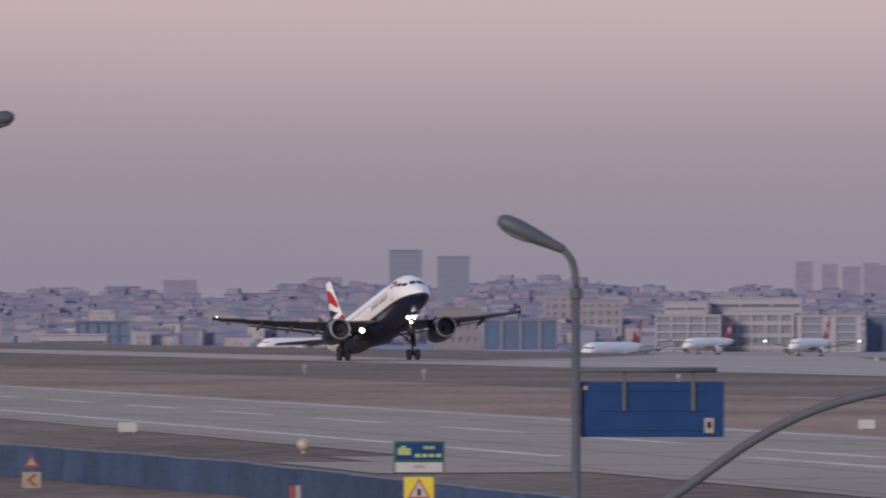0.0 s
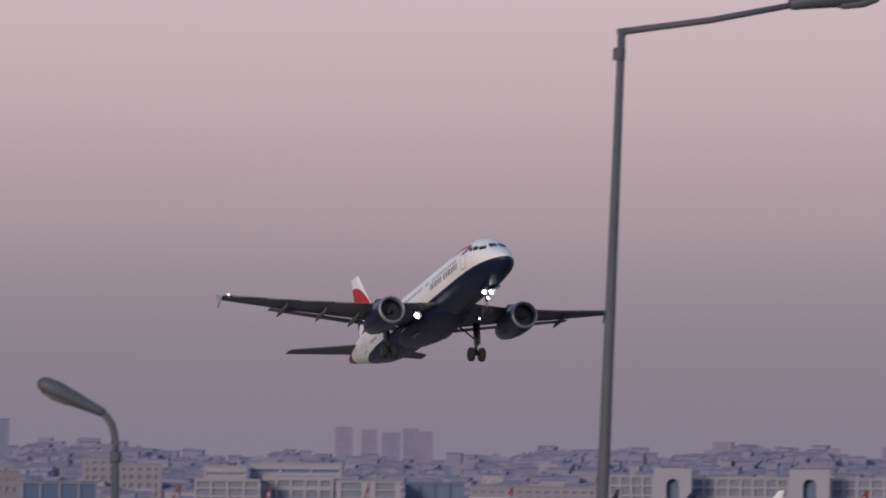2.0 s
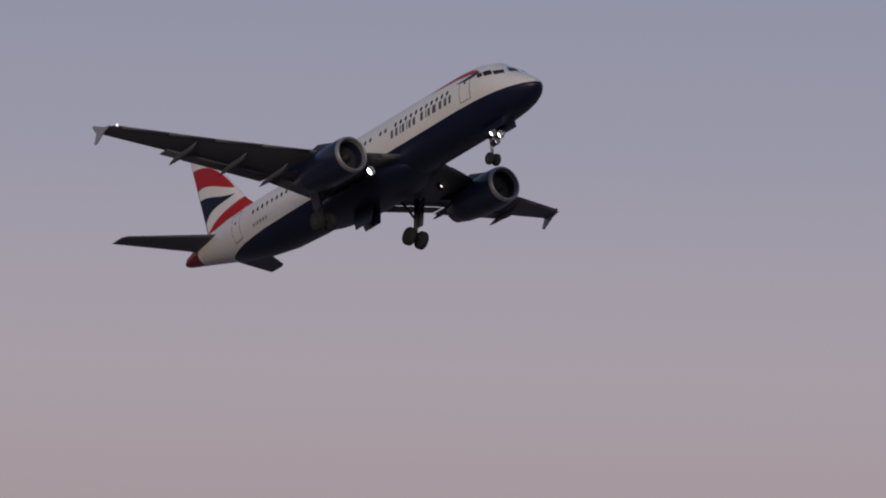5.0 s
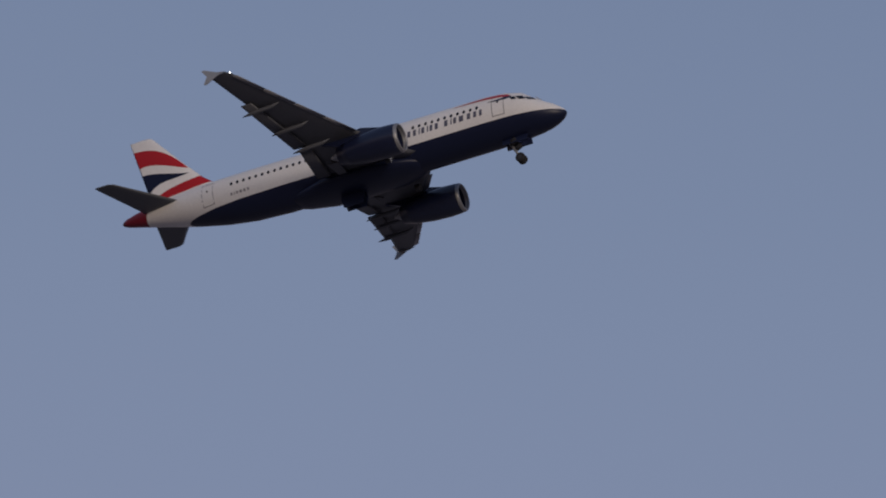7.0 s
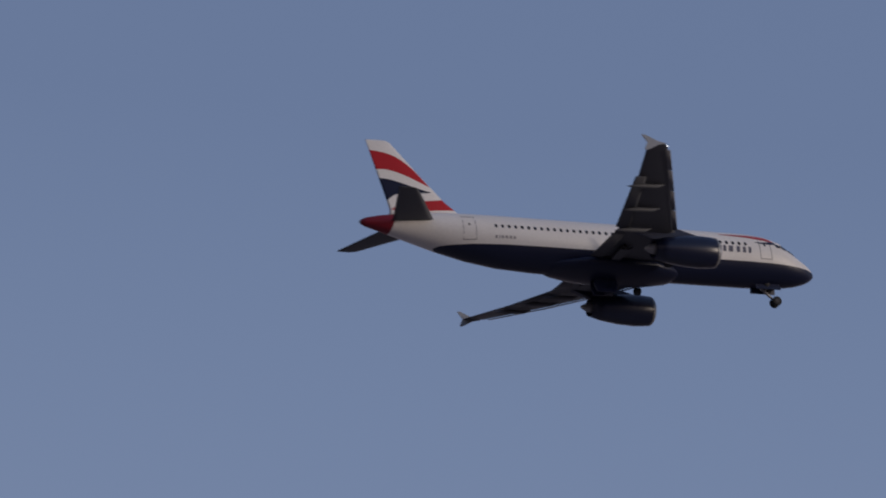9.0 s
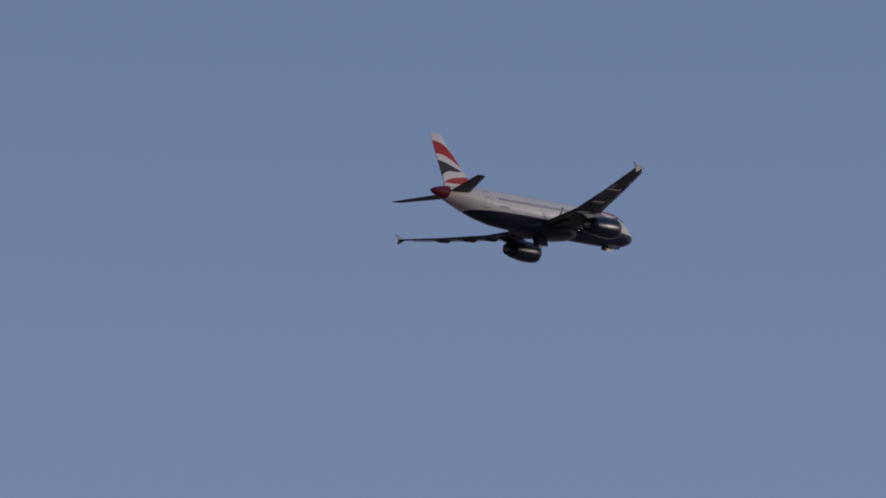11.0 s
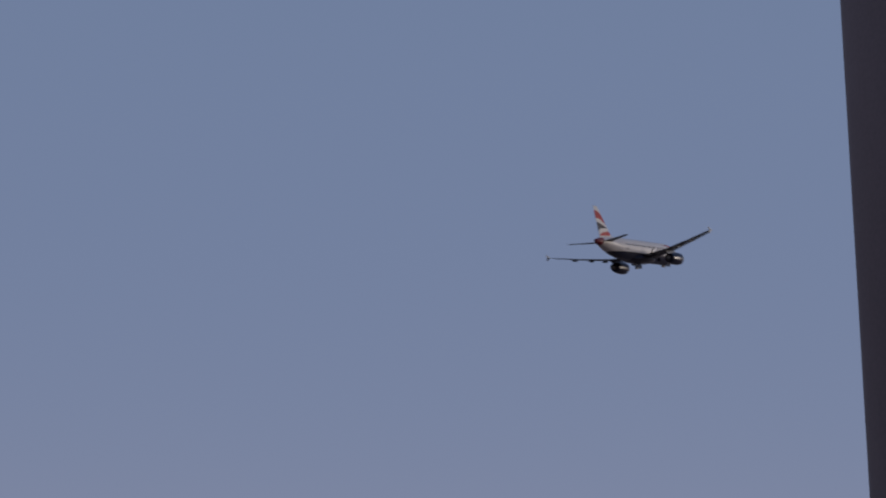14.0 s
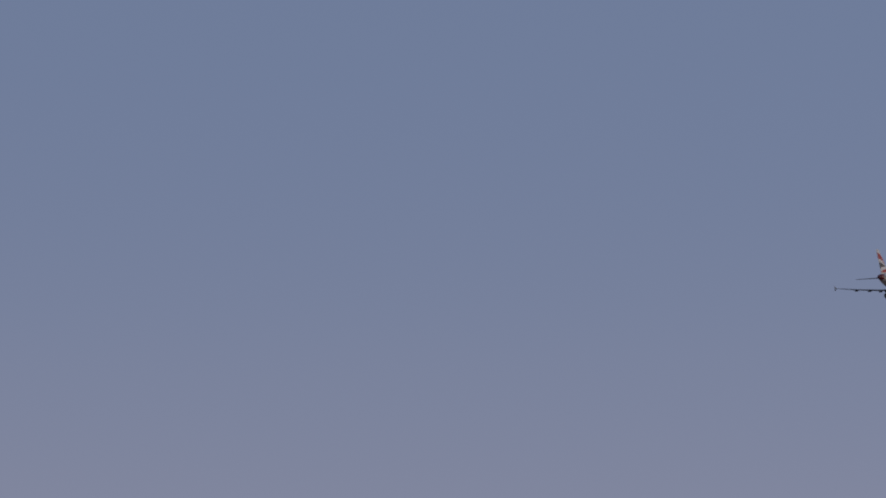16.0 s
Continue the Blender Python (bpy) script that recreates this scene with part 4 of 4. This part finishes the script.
panel = part("panel", bm, M["signblue"], sign, "plain blue sign back")
for x in (0.49, 1.19):
    bm = bmesh.new()
    block(bm, (0.05, 0.04, 0.43 * k1), pose(x * k1, 0.05, up1(-0.66)), 0.006)
    part("bracket", bm, M["steel"], sign)
for z in (-0.66, -0.86, -1.06):
    bm = bmesh.new()
    block(bm, (1.1 * k1, 0.02, 0.03), pose(0.775 * k1, 0.066, up1(z)))
    part("rail", bm, M["signblue"], panel)
bm = bmesh.new()
block(bm, (0.12, 0.006, 0.19), pose(1.35 * k1, 0.045, up1(-1.02)))
part("sticker", bm, M["dull_white"], panel, "small white sticker")
bm = bmesh.new()
block(bm, (0.05, 0.006, 0.08), pose(1.35 * k1, 0.038, up1(-1.015)))
part("sticker_mark", bm, M["black"], panel)
bm = bmesh.new()
block(bm, (0.05, 0.006, 0.05), pose(0.1 * k1, 0.045, up1(-0.64)))
part("sticker", bm, M["dull_white"], panel, "small white sticker")
tagged(sign, "blue road sign seen from behind on a carrier bar", "road sign")

# ---- traffic light on a curved mast arm ----
D3 = 50.0
k3 = D3 * radians(1)
light = empty("traffic_light", face(-70.26, D3, -4.0))


def up3(el):
    return rise(el - 0.047, D3) + 4.0


bm = bmesh.new()
# the arm rises from a mast that stands well to one side
arm = [(-3.75, 0, 0), (-3.74, 0, 3.5), (-3.6, 0, 4.75), (-3.25, 0, 5.5), (-2.75, 0, 6.08), (-2.585 * k3, 0, up3(-1.507)), (-2.012 * k3, 0, up3(-1.111)), (-1.44 * k3, 0, up3(-0.825)), (-0.866 * k3, 0, up3(-0.655)), (-0.4 * k3, 0, up3(-0.59)), (0.12 * k3, 0, up3(-0.556))]
widths = [0.08, 0.076, 0.066, 0.055, 0.047, 0.044, 0.042, 0.041, 0.04, 0.038, 0.036]
line, girth = [], []
for i in range(len(arm) - 1):
    p0, p1, p2, p3 = (Vector(arm[max(0, min(len(arm) - 1, i + k))]) for k in (-1, 0, 1, 2))
    for q in range(4):
        f = q / 4
        line.append(0.5 * (2 * p1 + (p2 - p0) * f + (2 * p0 - 5 * p1 + 4 * p2 - p3) * f * f + (3 * p1 - p0 - 3 * p2 + p3) * f ** 3))
        girth.append(widths[i] * (1 - f) + widths[i + 1] * f)
tube(bm, line + [Vector(arm[-1])], girth + [widths[-1]], 12)
part("mast_arm", bm, M["steel"], light, "grey curved mast arm", True)
bm = bmesh.new()
block(bm, (0.487 * k3, 0.16, 1.117 * k3), pose(0, 0.14, up3(-0.6)), 0.02)
box = part("signal_housing", bm, M["black"], light, "black signal housing seen from behind")
for j in (-1, 0, 1):
    bm = bmesh.new()
    tube(bm, [(0, 0.2, up3(-0.6 + j * 0.36)), (0, 0.42, up3(-0.6 + j * 0.36))], 0.14, 16, False)
    part("visor", bm, M["black"], box)
    bm = bmesh.new()
    tube(bm, [(0, 0.065, up3(-0.6 + j * 0.36)), (0, 0.03, up3(-0.6 + j * 0.36)), (0, 0.02, up3(-0.6 + j * 0.36))], [0.145, 0.13, 0.04], 18)
    part("lens_cover", bm, M["dark_cover"], box, "round dull lens cover")
    for side in (-1, 1):
        bm = bmesh.new()
        block(bm, (0.02, 0.02, 0.06), pose(side * 0.17, 0.052, up3(-0.5 + j * 0.36)), 0.004)
        part("latch", bm, M["steel"], box)
bm = bmesh.new()
block(bm, (0.5 * k3, 0.2, 0.03), pose(0, 0.14, up3(-0.03)), 0.008)
part("top_cap", bm, M["signwhite"], box, "pale top edge")
tagged(light, "black traffic light on a curved grey arm", "traffic light")
bm = bmesh.new()
tube(bm, [(0.13 * k3, 0, up3(-1.19)), (1.0 * k3, 0.02, up3(-0.71))], 0.018, 8)
part("brace", bm, M["lens"], light)

banner = empty("banner", face(-70.04, D3, -4.0))
bm = bmesh.new()
block(bm, (1.26 * k3, 0.03, 1.0), pose(0, 0, up3(-1.32) - 0.5), 0.008)
part("panel", bm, M["signwhite"], banner, "white banner panel")
for x, w in ((0.1, 0.1), (0.24, 0.12)):
    bm = bmesh.new()
    block(bm, (w, 0.01, 0.16), pose(x, -0.022, up3(-1.47)))
    part("lettering_bar", bm, M["faded_red"], banner)
bm = bmesh.new()
block(bm, (0.04, 0.01, 0.14), pose(0.4, -0.022, up3(-1.42)))
part("lettering_bar", bm, M["black"], banner)
for x in (-0.5, 0.5):
    bm = bmesh.new()
    tube(bm, [(x, 0.04, 0), (x, 0.04, up3(-1.4))], 0.03, 8)
    part("post", bm, M["steel"], banner)
tagged(banner, "white banner panel with red lettering bars", "banner")

# ---- green and yellow road signs ----
D4 = 100.0
k4 = D4 * radians(1)
info = empty("information_sign", face(-75.68, D4, -4.0))


def up4(el):
    return rise(el, D4) + 4.0


bm = bmesh.new()
block(bm, (0.515 * k4, 0.03, 0.327 * k4), pose(0, 0, up4(-1.343)), 0.01)
ip = part("panel", bm, M["green"], info, "green-edged sign panel")
bm = bmesh.new()
block(bm, (0.48 * k4, 0.01, 0.19 * k4), pose(0, -0.02, up4(-1.285)))
part("green_field", bm, M["green"], ip)
bm = bmesh.new()
block(bm, (0.48 * k4, 0.01, 0.1 * k4), pose(0, -0.02, up4(-1.445)))
part("white_field", bm, M["signwhite"], ip)
bm = bmesh.new()
block(bm, (0.47 * k4, 0.008, 0.17 * k4), pose(0, -0.028, up4(-1.283)))
part("blue_field", bm, M["signblue"], ip)
bm = bmesh.new()
block(bm, (0.13 * k4, 0.008, 0.07 * k4), pose(-0.15 * k4, -0.03, up4(-1.285)), 0.003)
block(bm, (0.05 * k4, 0.008, 0.03 * k4), pose(-0.16 * k4, -0.03, up4(-1.24)))
part("camera_symbol", bm, M["lime"], ip, "yellow-green camera symbol")
for x, z, w, h in ((0.1, -1.245, 0.11, 0.035), (0.09, -1.325, 0.28, 0.035), (0.0, -1.435, 0.12, 0.03)):
    bm = bmesh.new()
    for q in range(4):
        block(bm, (w * k4 / 5.5, 0.008, h * k4), pose((x + (q - 1.5) * w / 4) * k4, -0.034, up4(z)))
    part("lettering_bar", bm, M["lime"] if z > -1.4 else M["seam"], ip)
for x in (-0.6, 0.6):
    bm = bmesh.new()
    tube(bm, [(x * 0.4, 0.05, 0), (x * 0.4, 0.05, up4(-1.25))], 0.03, 8)
    part("post", bm, M["steel"], info)
tagged(info, "green speed-camera sign on two steel posts", "road sign")
warn = empty("warning_sign", face(-75.68, D4 - 0.4, -4.0))
bm = bmesh.new()
block(bm, (0.3 * k4, 0.03, 0.5 * k4), pose(0, 0, up4(-1.785)), 0.01)
wp = part("panel", bm, M["yellow"], warn, "yellow sign panel")
bm = bmesh.new()
slab(bm, [(-0.115 * k4, -0.1 * k4), (0.115 * k4, -0.1 * k4), (0, 0.1 * k4)], 0.01)
bmesh.ops.translate(bm, verts=bm.verts, vec=(0, -0.022, up4(-1.65)))
part("triangle", bm, M["faded_red"], wp, "faded red warning triangle")
bm = bmesh.new()
slab(bm, [(-0.086 * k4, -0.085 * k4), (0.086 * k4, -0.085 * k4), (0, 0.07 * k4)], 0.01)
bmesh.ops.translate(bm, verts=bm.verts, vec=(0, -0.03, up4(-1.65)))
part("triangle_field", bm, M["signwhite"], wp)
bm = bmesh.new()
block(bm, (0.035 * k4, 0.01, 0.07 * k4), pose(0, -0.038, up4(-1.69)))
part("symbol_bar", bm, M["black"], wp)
bm = bmesh.new()
tube(bm, [(0, 0.05, 0), (0, 0.05, up4(-1.6))], 0.03, 8)
part("post", bm, M["steel"], warn)
tagged(warn, "yellow warning sign with a red triangle", "road sign")

# chevron and triangle on the bend
D5 = 150.0
k5 = D5 * radians(1)
chev = empty("chevron_sign", face(-79.6, D5, zg(on(-79.6, D5).y)))
z5 = zg(on(-79.6, D5).y)


def up5(el):
    return rise(el, D5) - z5


bm = bmesh.new()
block(bm, (0.19 * k5, 0.03, 0.165 * k5), pose(0, 0, up5(-1.57)), 0.01)
cp = part("panel", bm, M["buff"], chev, "dirty buff chevron panel")
bm = bmesh.new()
slab(bm, [(-0.05 * k5, 0), (0.02 * k5, 0.06 * k5), (0.06 * k5, 0.06 * k5), (-0.01 * k5, 0), (0.06 * k5, -0.06 * k5), (0.02 * k5, -0.06 * k5)], 0.01)
bmesh.ops.translate(bm, verts=bm.verts, vec=(0, -0.022, up5(-1.57)))
part("chevron", bm, M["faded_red"], cp)
bm = bmesh.new()
slab(bm, [(-0.08 * k5, 0), (0.08 * k5, 0), (0, 0.13 * k5)], 0.02)
bmesh.ops.translate(bm, verts=bm.verts, vec=(0, 0, up5(-1.44)))
tp = part("triangle", bm, M["faded_red"], chev, "faded red warning triangle")
bm = bmesh.new()
slab(bm, [(-0.05 * k5, 0.02 * k5), (0.05 * k5, 0.02 * k5), (0, 0.095 * k5)], 0.01)
bmesh.ops.translate(bm, verts=bm.verts, vec=(0, -0.018, up5(-1.44)))
part("triangle_field", bm, M["buff"], tp)
bm = bmesh.new()
tube(bm, [(0, 0.04, -0.2), (0, 0.04, up5(-1.4))], 0.025, 8)
part("post", bm, M["steel"], chev)
tagged(chev, "pale chevron sign under a warning triangle", "road sign")

# ---- perimeter fence on the embankment ----
fence = empty("perimeter_fence", pose(0, 30, -0.4))
PANEL = 2.5


def bend(x):
    return -0.09 * max(0.0, -x - 136.25)


xs = [-230 + PANEL * k for k in range(60)]
bm = bmesh.new()
block(bm, (PANEL - 0.06, 0.04, 0.86), pose(0, 0, 0.4), 0.01)
spread(fence, "fence_panel", bm, M["fence"], [(x, bend(x), 0.015 * math.sin(k * 1.7)) for k, x in enumerate(xs)])
bm = bmesh.new()
tube(bm, [(0, 0, -0.3), (0, 0, 0.87)], 0.04, 8)
spread(fence, "fence_post", bm, M["fence"], [(x - PANEL / 2, bend(x - PANEL / 2), 0) for x in xs])
bm = bmesh.new()
block(bm, (PANEL - 0.02, 0.07, 0.05), pose(0, -0.01, 0.85), 0.01)
spread(fence, "fence_rail", bm, M["rail"], [(x, bend(x), 0.012 * math.sin(k * 1.7)) for k, x in enumerate(xs)])
for o in fence.children:
    if "post" not in o.name and o.location.x < -136.25:
        o.rotation_euler.z = math.atan(0.09)
tagged(fence, "low blue-grey panel fence along the airfield edge", "fence")

# ---- small airfield things ----
for az, el, w, h in ((-78.63, -1.1, 0.65, 0.34), (-71.15, -1.065, 0.6, 0.33), (-68.22, -0.55, 0.9, 0.5), (-71.05, -0.367, 0.3, 0.4), (-70.88, -0.40, 0.5, 0.42), (-70.12, -0.376, 0.32, 0.42)):
    d = (EYE - 0.0) / math.tan(radians(-el))
    bm = bmesh.new()
    block(bm, (w, 0.2, h), pose(0, 0, h / 2 + 0.05), 0.02)
    for x in (-w / 3, w / 3):
        block(bm, (0.05, 0.05, 0.12), pose(x, 0, 0.0))
    o = part("marker_board", bm, M["signwhite"])
    o.matrix_basis = face(az, d, 0.0)
    tagged(o, "small white marker board on the grass", "marker board", "airfield marker boards")
bm = bmesh.new()
tube(bm, [(0, 0, -0.05), (0, 0, 0.12)], 0.05, 8)
bmesh.ops.create_uvsphere(bm, u_segments=14, v_segments=10, radius=0.19, matrix=pose(0, 0, 0.27))
o = part("edge_light", bm, M["cream"], None, "", True)
o.matrix_basis = face(-76.852, 167, 0)
tagged(o, "round cream light globe on the grass", "airfield light")
for az, el in ((-76.84, -0.5), (-75.63, -0.56), (-73.05, -0.62)):
    d = EYE / math.tan(radians(-el))
    bm = bmesh.new()
    tube(bm, [(0, 0, -0.05), (0, 0, 0.5)], 0.06, 8)
    block(bm, (0.28, 0.2, 0.28), pose(0, 0, 0.6), 0.05)
    o = part("runway_light", bm, M["dull_white"])
    o.matrix_basis = face(az, d, 0)
    tagged(o, "pale runway light on a short stem", "airfield light", "runway lights")
bm = bmesh.new()
tube(bm, [(0, 0, -0.1), (0, 0, 1.0)], 0.05, 8)
o = part("marker_post", bm, M["steel"])
bm = bmesh.new()
block(bm, (0.1, 0.02, 0.42), pose(-0.08, -0.06, 0.78), 0.006)
part("red_plate", bm, M["faded_red"], o)
bm = bmesh.new()
block(bm, (0.1, 0.02, 0.42), pose(0.05, -0.06, 0.78), 0.006)
part("white_plate", bm, M["dull_white"], o)
o.matrix_basis = face(-76.93, 118, zg(on(-76.93, 118).y))
tagged(o, "white and red marker post by the fence", "marker post")

# ---- the dark corner post beside the viewer ----
bm = bmesh.new()
D6 = 9.0
ctr = rise(17.3, D6) + 4
tube(bm, [(0.04 * (ctr - z), 0, z) for z in (0, 4, ctr, 12.5)], 0.2, 24)
o = part("corner_post", bm, M["pillar"], None, "", True)
o.matrix_basis = face(72.19, D6, -4.0)
tagged(o, "dark thick post close to the viewer", "post")


def motions():
    walk(jet, [(t, pose(x, y, z, 0, 0, yaw) @ pose(0, 0, 0, 0, -pitch, 0) @ pose(0, 0, 0, bank)) for t, x, y, z, yaw, pitch, bank in FLIGHT])
    for s in (1, -1):
        walk(jet_legs[s], [(t, pose(0.13, s * 3.83, -1.3, -s * a)) for t, a in ((0, 0), (4.6, 0), (5.6, 40), (6.6, 88), (16, 88))])
        walk(jet_legs[("door", s)], [(t, pose(0, s * 0.25, -2.25, s * a)) for t, a in ((0, 86), (4.0, 86), (4.4, 5), (14.4, 5), (15.2, 86), (16, 86))])
    walk(jet_legs[0], [(t, pose(12.93, 0, -1.75, 0, -a, 0)) for t, a in ((0, 0), (4.9, 0), (7.0, 27), (8.0, 30), (8.7, 37), (10.4, 88), (16, 88))])


motions()
